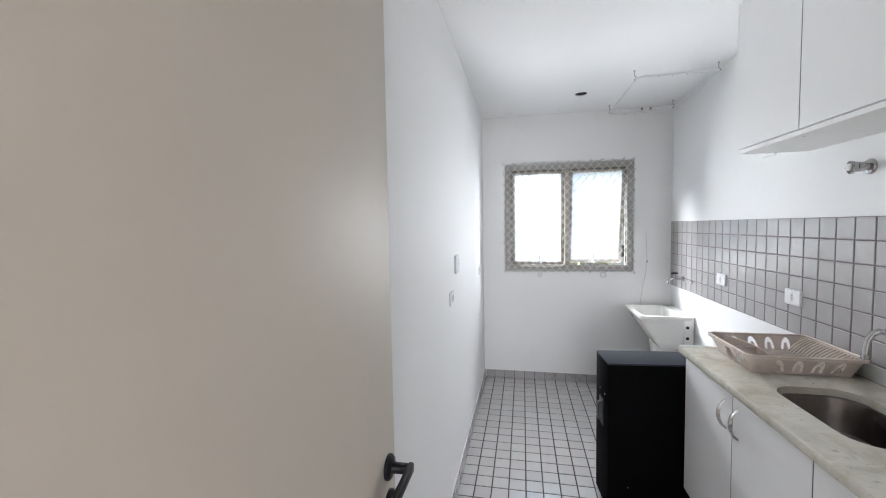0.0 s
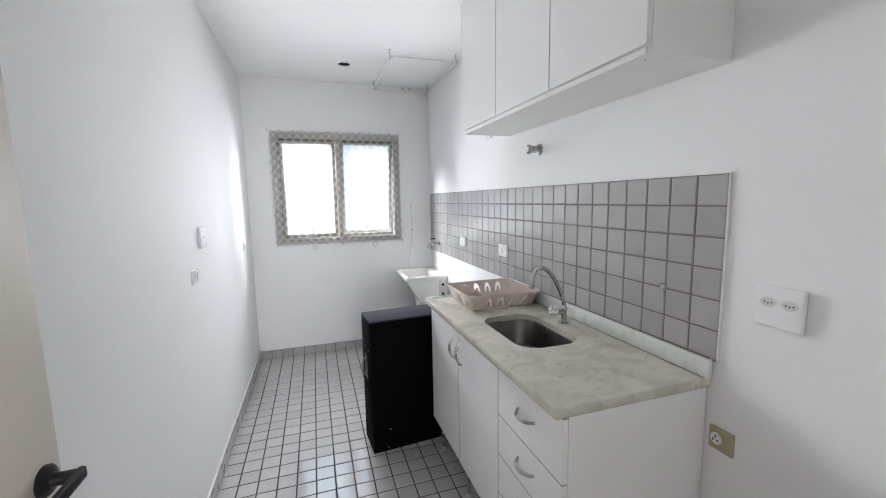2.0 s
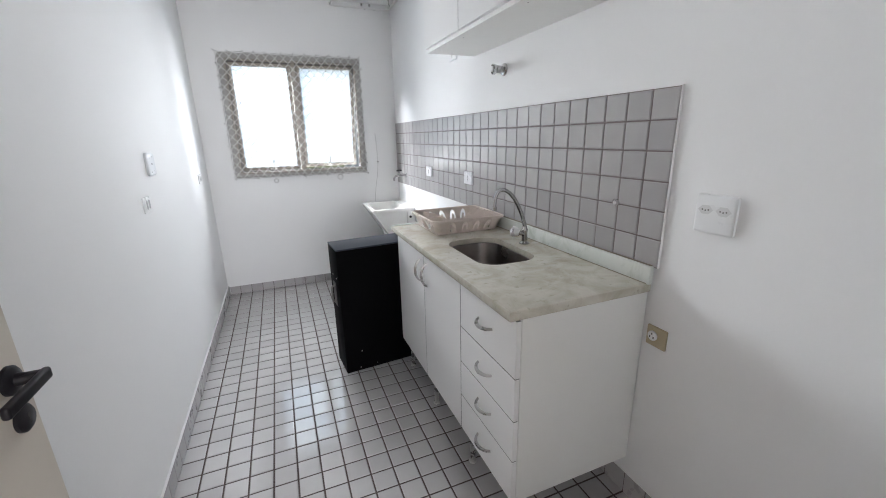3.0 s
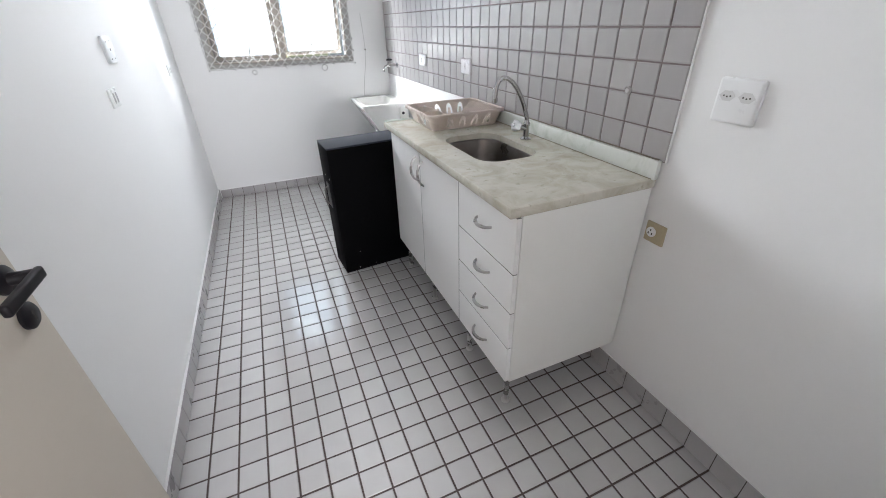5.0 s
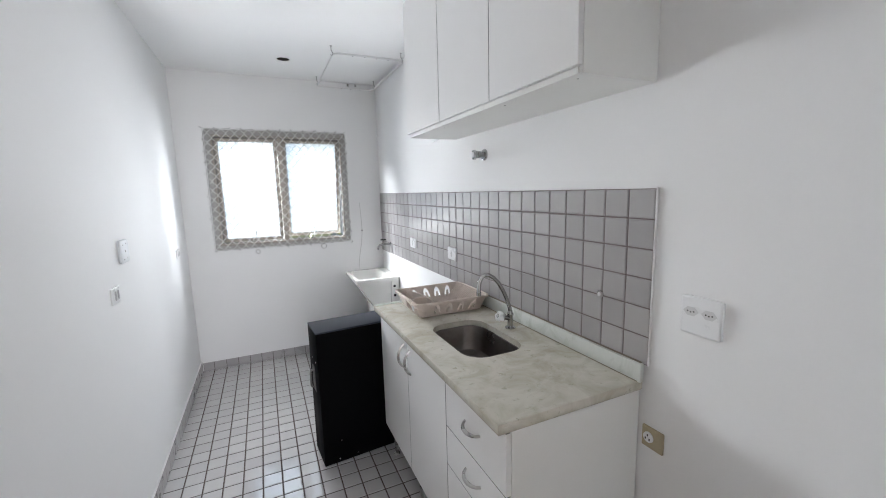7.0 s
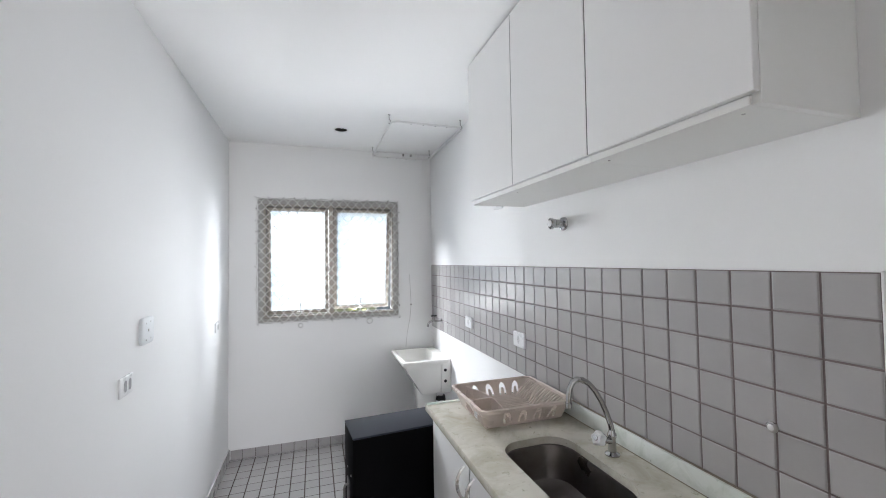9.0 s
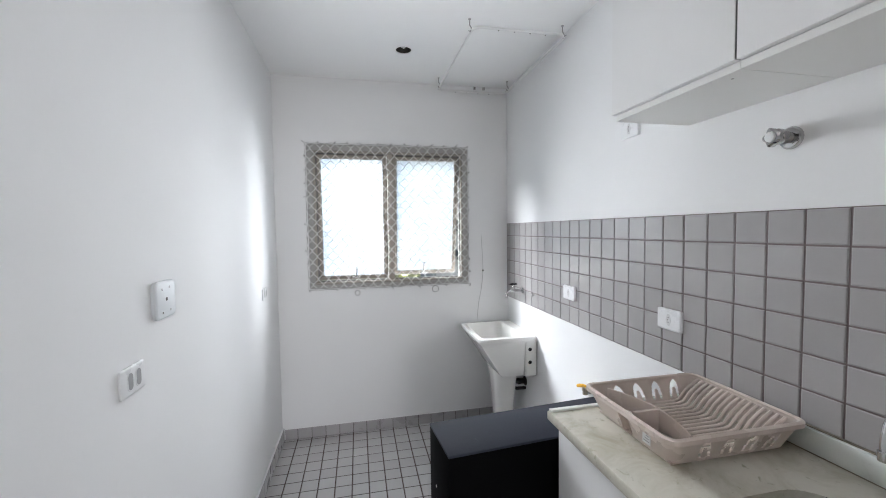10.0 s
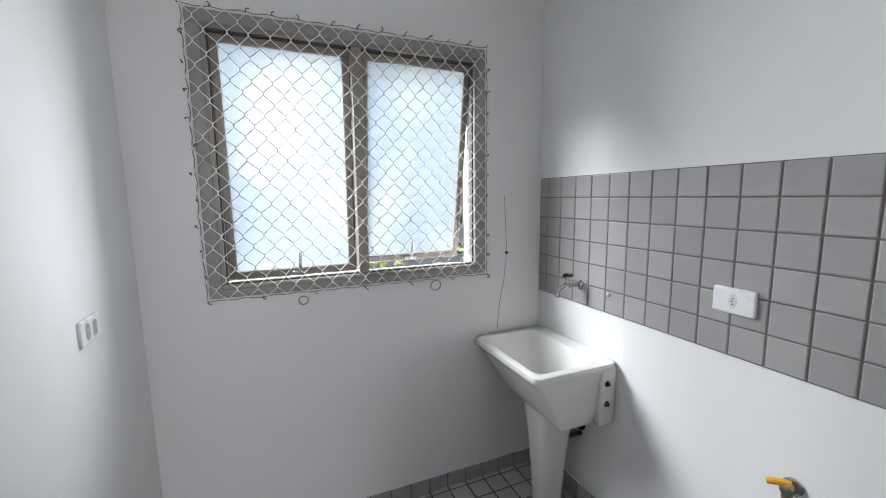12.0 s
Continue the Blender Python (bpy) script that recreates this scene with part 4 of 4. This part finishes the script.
gas = thing("gas_valve", (R, 3.596, 0.659), "brass gas valve with yellow lever on the white wall", "valve")
part("flange", lathe((R + 0.003, 3.596, 0.645), (-1, 0, 0), [(0, 0.024), (0.003, 0.024), (0.007, 0.016)], 16), STEEL, gas)
bm = lathe((R - 0.002, 3.596, 0.645), (-1, 0, 0), [(0, 0.011), (0.010, 0.011), (0.012, 0.015), (0.030, 0.015), (0.033, 0.010)], 12)
lathe((R - 0.022, 3.596, 0.645), (0, 0, -1), [(0, 0.013), (0.026, 0.013), (0.027, 0.010)], 10, bm)
part("body", bm, BRASS, gas, "tarnished brass body")
part("lever", tube([(R - 0.018, 3.592, 0.658), (R - 0.026, 3.604, 0.660), (R - 0.036, 3.622, 0.656), (R - 0.044, 3.634, 0.650)], [0.010, 0.0095, 0.0095, 0.007], 8), YELLOW, gas, "yellow plastic lever")


# ---- sockets and plates ----
def hexagon(face, yc, zc, w, h, depth):
    pts = [(yc - w, zc), (yc - w * 0.45, zc + h), (yc + w * 0.45, zc + h), (yc + w, zc), (yc + w * 0.45, zc - h), (yc - w * 0.45, zc - h)]
    return loft([[(face, p, q) for p, q in pts], [(face + depth, p, q) for p, q in pts]])


def pins(face, yc, zc, s, upright=False):
    bm = bmesh.new()
    for k in (-1, 0, 1):
        dy, dz = (0.22 * s if k == 0 else 0.0, k * s) if upright else (k * s, -0.22 * s if k == 0 else 0.0)
        lathe((face, yc + dy, zc + dz), (-1, 0, 0), [(0, 0.0022), (0.0006, 0.0022)], 8, bm)
    return bm


def wall_socket(y0, y1, z0, z1, outlets, label, upright, group="white wall sockets"):
    s = thing("wall_socket", (R, 0.5 * (y0 + y1), z0), label, "wall socket", group)
    base = R - 0.003 if 1.668 < y0 and 0.95 < z0 < 1.5 else R + 0.004
    part("plate", plate_yz(base, y0, y1, z0, z1, -0.011, 0.006), PLASTIC, s, "white cover plate")
    face = base - 0.011
    for yc, zc in outlets:
        w, h = (0.0125, 0.0215) if upright else (0.0215, 0.0125)
        o = part("outlet", hexagon(face + 0.0005, yc, zc, w, h, -0.0012), PLASTIC_GREY, s, "recessed three-pin outlet", False)
        part("pin_holes", pins(face - 0.0008, yc, zc, 0.0085, upright), PIN, o)
    return s


wall_socket(3.715, 3.832, 1.071, 1.147, [(3.774, 1.109)], "white three-pin wall socket on the tiles", True)
wall_socket(3.010, 3.124, 1.079, 1.157, [(3.067, 1.118)], "white three-pin wall socket on the tiles above the counter", True)
wall_socket(3.248, 3.360, 1.838, 1.908, [(3.304, 1.873)], "white three-pin wall socket high beside the wall cabinet", True)
wall_socket(1.455, 1.568, 1.094, 1.203, [(1.538, 1.160), (1.488, 1.160)], "square white double wall socket beside the tiles", False)

old = thing("old_socket", (R, 1.637, 0.67), "aged beige plate with one round white socket", "wall socket")
part("plate", plate_yz(R + 0.004, 1.600, 1.674, 0.670, 0.741, -0.008, 0.003), BEIGE, old, "aged beige metal plate")
part("outlet", lathe((R - 0.004, 1.648, 0.708), (-1, 0, 0), [(0, 0.0175), (0.004, 0.0175), (0.006, 0.0155)], 20), PLASTIC, old, "round white outlet")
bm = bmesh.new()
for a in (90, 210, 330):
    box(R - 0.0107, R - 0.0098, 1.648 + 0.008 * math.cos(radians(a)) - 0.002, 1.648 + 0.008 * math.cos(radians(a)) + 0.002,
        0.708 + 0.008 * math.sin(radians(a)) - 0.0035, 0.708 + 0.008 * math.sin(radians(a)) + 0.0035, bm=bm)
part("slots", bm, PIN, old)


def slotted_plate(y0, y1, z0, z1, slots, label):
    s = thing("switch_plate", (L, 0.5 * (y0 + y1), z0), label, "switch plate", "white plates on the left wall")
    part("plate", plate_yz(L - 0.001, y0, y1, z0, z1, 0.008, 0.005), PLASTIC, s, "white cover plate")
    for yc, zc in slots:
        o = part("slot_rim", loft([[(x, p, q) for p, q in round_rect(yc - w, yc + w, zc - h, zc + h, w, 5)] for x, w, h in ((L + 0.0062, 0.0130, 0.0240), (L + 0.0080, 0.0120, 0.0230))]), PLASTIC, s)
        part("slot", loft([[(x, p, q) for p, q in round_rect(yc - 0.0098, yc + 0.0098, zc - 0.0205, zc + 0.0205, 0.0098, 5)] for x in (L + 0.0072, L + 0.0084)]), SLOT_GREY, o, "grey oval knock-out")


slotted_plate(2.870, 2.974, 1.072, 1.142, [(2.906, 1.107), (2.942, 1.107)], "white plate with two oval knock-outs, screwed to the wall")
slotted_plate(4.258, 4.368, 1.066, 1.132, [(4.295, 1.099), (4.335, 1.099)], "white plate with two oval knock-outs near the window")

fuse = thing("junction_box", (L, 3.07, 1.23), "white rounded plastic junction box screwed to the wall", "junction box")
part("cover", plate_yz(L - 0.001, 3.034, 3.152, 1.222, 1.328, 0.014, 0.018), PLASTIC_COOL, fuse, "white rounded cover")
part("centre_hole", lathe((L + 0.0128, 3.093, 1.276), (1, 0, 0), [(0, 0.0055), (0.0006, 0.0055)], 12), PIN, fuse)
for y, z in ((3.068, 1.306), (3.112, 1.308), (3.068, 1.240), (3.115, 1.242)):
    part("screw", lathe((L + 0.0124, y, z), (1, 0, 0), [(0, 0.0038), (0.0012, 0.0034)], 10), STEEL, fuse)

# ---- ceiling: lamp hole and drying rack ----
lamp = thing("lamp_wires", (HX, HY, H + 0.02), "loose lamp wires hanging in the ceiling hole", "wires")
part("bracket", box(HX - 0.036, HX + 0.036, HY - 0.006, HY + 0.006, H + 0.062, H + 0.066), DARK, lamp, "dark metal bracket", False)
# Dark skin over the white cavity paints the hole's shade.
part("lining", loft([[(HX + r * math.cos(2 * math.pi * k / 24), HY + r * math.sin(2 * math.pi * k / 24), z) for k in range(24)] for r, z in ((HR - 0.002, H + 0.004), (HR - 0.002, H + 0.088))], cap0=False), DARK, lamp, "dark lining painted for the shade inside the hole")
for k, (dx, dy) in enumerate(((0.012, 0.004), (-0.012, -0.006), (0.002, 0.012))):
    part("wire", tube([(HX + dx, HY + dy, H + 0.085), (HX + dx * 1.6, HY + dy, H + 0.045), (HX + dx * 0.6, HY + dy - 0.008, H + 0.014), (HX - dx * 0.8, HY + dy, H + 0.020), (HX - dx, HY + dy, H + 0.05)], 0.0035, 6), PLASTIC if k != 1 else HOOK, lamp)

AX0, AX1, AY0, AY1, AZ = 1.150, 1.655, 3.760, 4.660, 2.468
airer = thing("drying_rack", (0.5 * (AX0 + AX1), 0.5 * (AY0 + AY1), AZ), "white metal ceiling drying-rack frame hung from screw hooks", "drying rack")
cor = round_rect(AX0, AX1, AY0, AY1, 0.045, 6)
part("frame_tube", tube([(x, y, AZ) for x, y in cor], 0.0072, 8, closed=True), LAMINATE, airer, "white lacquered tube")
for k in range(4):
    for y in (AY0, AY1):
        part("cord_hole", lathe((AX0 + 0.13 + 0.085 * k, y, AZ - 0.0078), (0, 0, -1), [(0, 0.0035), (0.0012, 0.0035)], 8), PIN, airer)
for x, y in ((1.140, 3.80), (1.640, 3.775), (1.140, 4.585), (1.640, 4.565)):
    bm = tube([(x, y, H + 0.004), (x, y, H - 0.030), (x + 0.008, y, H - 0.042), (x + 0.012, y, H - 0.054), (x + 0.004, y, H - 0.064), (x - 0.006, y, H - 0.058)], [0.003, 0.003, 0.0028, 0.0028, 0.0026, 0.0022], 6)
    lathe((x, y, H), (0, 0, -1), [(0, 0.008), (0.003, 0.007)], 10, bm)
    part("screw_hook", bm, STEEL, airer, "bare metal screw hook")
    part("hanger", tube([(x, y, H - 0.060), (x + (0.012 if x < 1.4 else 0.012), y + (-0.02 if y < 4.2 else 0.08), AZ)], 0.001, 4), CORD, airer)
for x in (1.42, 1.49):
    part("pulley", lathe((x - 0.006, AY1 - 0.012, AZ + 0.024), (1, 0, 0), [(0, 0.012), (0.003, 0.012), (0.006, 0.008), (0.009, 0.012), (0.012, 0.012)], 12), STEEL, airer, "small metal pulley")

# ---- floor drain ----
drain = thing("floor_drain", (1.525, 4.085, 0.0), "square metal floor drain grate by the laundry tub", "floor drain")
part("plate", box(1.477, 1.573, 4.037, 4.133, -0.002, 0.0022, 0.001, 1), GRATE, drain, "dull metal plate", False)
part("grate_ring", lathe((1.525, 4.085, 0.0022), (0, 0, 1), [(0, 0.043), (0.0018, 0.042), (0.0018, 0.036), (0.0006, 0.035)], 24), STEEL, drain)
for k in range(14):
    a = 2 * math.pi * k / 14
    bm = box(-0.0028, 0.0028, 0.014, 0.031, 0.0029, 0.0034)
    bm.transform(Matrix.Translation((1.525, 4.085, 0)) @ Matrix.Rotation(a, 4, "Z"))
    part("slot", bm, PIN, drain, "", False)

# ---- outside ----
ground = structure("ground", box(-600, 600, -600, 900, -6.2, -6.0), GROUND, "dry grass ground far below the window", "ground")


def tree(x, y, z, height, seed):
    k = random.Random(seed)
    t = thing("tree", (x, y, z), "leafy yellow-green tree outside the window", "tree", "trees outside")
    limbs = bmesh.new()
    tube([(x, y, z), (x + 0.1, y, z + height * 0.3), (x - 0.05, y + 0.1, z + height * 0.62)], [0.16, 0.12, 0.07], 8, limbs)
    tips = []
    for _ in range(9):
        a, up = k.uniform(0, 6.28), k.uniform(0.45, 0.98)
        r = k.uniform(0.5, 1.5)
        tip = (x + r * math.cos(a), y + r * math.sin(a), z + height * up)
        tube([(x, y, z + height * 0.4), (x + 0.5 * r * math.cos(a), y + 0.5 * r * math.sin(a), z + height * (0.4 + up) * 0.52), tip], [0.06, 0.04, 0.015], 5, limbs)
        tips.append(tip)
    part("trunk", limbs, BARK, t)
    verts, faces = [], []
    for tip in tips:
        for _ in range(420):
            c = Vector(tip) + Vector((k.gauss(0, 0.42), k.gauss(0, 0.42), k.gauss(0, 0.36)))
            u = Vector((k.uniform(-1, 1), k.uniform(-1, 1), k.uniform(-0.6, 0.6))).normalized()
            v = u.cross(Vector((k.uniform(-1, 1), k.uniform(-1, 1), k.uniform(-1, 1)))).normalized()
            s = k.uniform(0.05, 0.11)
            n = len(verts)
            verts += [tuple(c - u * s), tuple(c + v * s * 0.45), tuple(c + u * s), tuple(c - v * s * 0.45)]
            faces.append((n, n + 1, n + 2, n + 3))
    me = bpy.data.meshes.new("crown")
    me.from_pydata([tuple(Vector(p) - ORIGIN[t]) for p in verts], [], faces)
    me.materials.append(LEAF)
    ob = new("crown", me)
    ob.parent = t
    tagged(ob, "yellow-green leaves")


for k, (x, y, h) in enumerate(((2.1, 7.7, 6.7), (3.3, 7.9, 7.3), (1.1, 8.0, 6.2), (4.8, 8.0, 7.6), (-0.6, 7.9, 6.1))):
    tree(x, y, -6.0, h, 20 + k)

house = thing("apartment_building", (16.0, 44.0, -6.0), "pale rendered apartment building beyond the trees", "building")
part("wall", box(8, 24, 40, 50, -6, 9.5, 0.05, 1), RENDERED, house, "", False)
part("roof", box(7.7, 24.3, 39.7, 50.3, 9.5, 9.9, 0.05, 1), RENDERED, house, "flat roof slab", False)
for i in range(6):
    for j in range(5):
        x, z = 9.2 + i * 2.5, -4.6 + j * 2.9
        w = part("window", rect_frame(x, x + 1.4, z, z + 1.3, 39.9, 40.02, 0.08), SILL, house, "", False)
        part("pane", box(x + 0.08, x + 1.32, 39.96, 39.99, z + 0.08, z + 1.22), FAR_GLASS, w, "", False)


# ---- tiles, piece by piece ----
def tile_mesh(name, w, h, thick, material, edge=0.0036):
    """A tile that lies in x and y, its top at z = 0, with eased edges."""
    bm = loft([[(x, y, z) for x, y in ((i, i), (w - i, i), (w - i, h - i), (i, h - i))]
               for i, z in ((0, -thick), (0, -edge * 0.55), (edge * 0.35, -edge * 0.2), (edge, 0))], cap0=False)
    return to_mesh(name, bm, material)


MESHES = {}


def shared(w, h, material, thick):
    key = (round(w, 4), round(h, 4), material.name)
    if key not in MESHES:
        MESHES[key] = tile_mesh("tile", w, h, thick, material)
    return MESHES[key]


def spans(start, pitch, joint, lo, hi):
    """Pieces along a line: (from, length), cut at both ends."""
    out = []
    k = math.floor((lo - start) / pitch)
    while start + k * pitch < hi:
        a, b = max(lo, start + k * pitch + joint / 2), min(hi, start + (k + 1) * pitch - joint / 2)
        if b - a > 0.008:
            out.append((a, b - a))
        k += 1
    return out


FPX, FPY, FJ = 0.0957, 0.0966, 0.0062
far = bmesh.new()
tr = random.Random(11)
for x, w in spans(0.4955, FPX, FJ, L + 0.001, R + 0.002):
    for y, h in spans(1.784, FPY, FJ, S - 0.10, W - 0.001):
        tilt = pose(x, y, tr.uniform(-0.0004, 0.0003), tr.uniform(-0.12, 0.12), tr.uniform(-0.12, 0.12), 0)
        if 1.45 < y < 3.02:
            ob = new("tile", shared(w, h, FLOOR_TILE, 0.004))
            ob.parent = floor
            ob.matrix_basis = tilt
        else:
            e = 0.0036
            rows = [[tilt @ Vector(p) for p in ((i, i, z), (w - i, i, z), (w - i, h - i, z), (i, h - i, z))] for i, z in ((0, -0.004), (0, -e * 0.55), (e * 0.35, -e * 0.2), (e, 0))]
            loft(rows, far, cap0=False)
rest = part("far_tiles", far, FLOOR_TILE, floor, "grey square glazed tiles", False)
tagged(rest, kind="stuff")

# tiled backsplash
TZ1, TPZ, TPY, TJ = 1.503, 0.0937, 0.0962, 0.0048
TY_0, TZ_0 = 1.668, 1.503 - 6 * 0.0937
splash = structure("backsplash", box(R + 0.0005, R + 0.0038, TY_0, W - 0.0005, TZ_0, TZ1), WALL_GROUT, "band of grey glazed wall tiles with mauve joints", "backsplash")
for y, w in spans(TY_0, TPY, TJ, TY_0, W - 0.002):
    for j in range(6):
        z = TZ_0 + j * TPZ + TJ / 2
        ob = new("tile", shared(w, TPZ - TJ, WALL_TILE, 0.003))
        ob.parent = splash
        flip = Matrix(((0, 0, -1, R - 0.0025 + tr.uniform(-0.0004, 0.0004)), (-1, 0, 0, y + w), (0, 1, 0, z), (0, 0, 0, 1)))
        ob.matrix_basis = flip @ pose(0, 0, 0, tr.uniform(-0.25, 0.25), tr.uniform(-0.25, 0.25), 0)
structure("backsplash_trim", box(R - 0.004, R + 0.0038, TY_0 - 0.0045, TY_0 - 0.0005, TZ_0, TZ1 + 0.003, 0.0012, 1), CAULK, "painted filler edge of the tile band", "trim")

# skirting tiles
SH, SJ, SE = 0.071, 0.003, 0.088
skirt_w = structure("baseboard_west", box(L + 0.0003, L + 0.0102, S + 0.02, W - 0.0005, 0.0005, SH + 0.010), FLOOR_GROUT, "grey skirting tiles along the white wall", "baseboard")
for y, h in spans(1.784, FPY, SJ, S + 0.02, W - 0.009):
    ob = new("tile", shared(h, SH + 0.011, SKIRT_TILE, 0.003))
    ob.parent = skirt_w
    ob.matrix_basis = Matrix(((0, 0, 1, L + 0.013), (1, 0, 0, y), (0, 1, 0, 0.0005), (0, 0, 0, 1)))
skirt_n = structure("baseboard_north", box(L + 0.018, R - 0.001, W - 0.0042, W - 0.0003, 0.0005, SH - 0.001), FLOOR_GROUT, "grey skirting tiles under the window", "baseboard")
for x, w in spans(0.4955, FPX, SJ, L + 0.019, R - 0.006):
    ob = new("tile", shared(w, SH, SKIRT_TILE, 0.003))
    ob.parent = skirt_n
    ob.matrix_basis = Matrix(((1, 0, 0, x), (0, 0, -1, W - 0.007), (0, 1, 0, 0.0005), (0, 0, 0, 1)))
skirt_e = structure("baseboard_east", box(R - 0.0002, R + 0.0037, S + 0.02, W - 0.009, 0.0005, SE - 0.001), FLOOR_GROUT, "grey skirting tiles behind the cabinet", "baseboard")
for y, h in spans(1.784, FPY, SJ, S + 0.02, W - 0.009):
    ob = new("tile", shared(h, SE, SKIRT_TILE, 0.003))
    ob.parent = skirt_e
    ob.matrix_basis = Matrix(((0, 0, -1, R - 0.003), (-1, 0, 0, y + h), (0, 1, 0, 0.0005), (0, 0, 0, 1)))
for name, bm in (("skirting_bead_west", box(L + 0.0003, L + 0.011, S + 0.02, W - 0.008, SH + 0.0118, SH + 0.0150, 0.0015, 2)),
                 ("skirting_bead_north", box(L + 0.017, R - 0.001, W - 0.005, W - 0.0003, SH + 0.0008, SH + 0.005, 0.001, 1)),
                 ("skirting_bead_east", box(R - 0.001, R + 0.0037, S + 0.02, W - 0.006, SE + 0.0008, SE + 0.005, 0.001, 1))):
    structure(name, bm, CAULK, "white filler bead on top of the skirting tiles", "trim")
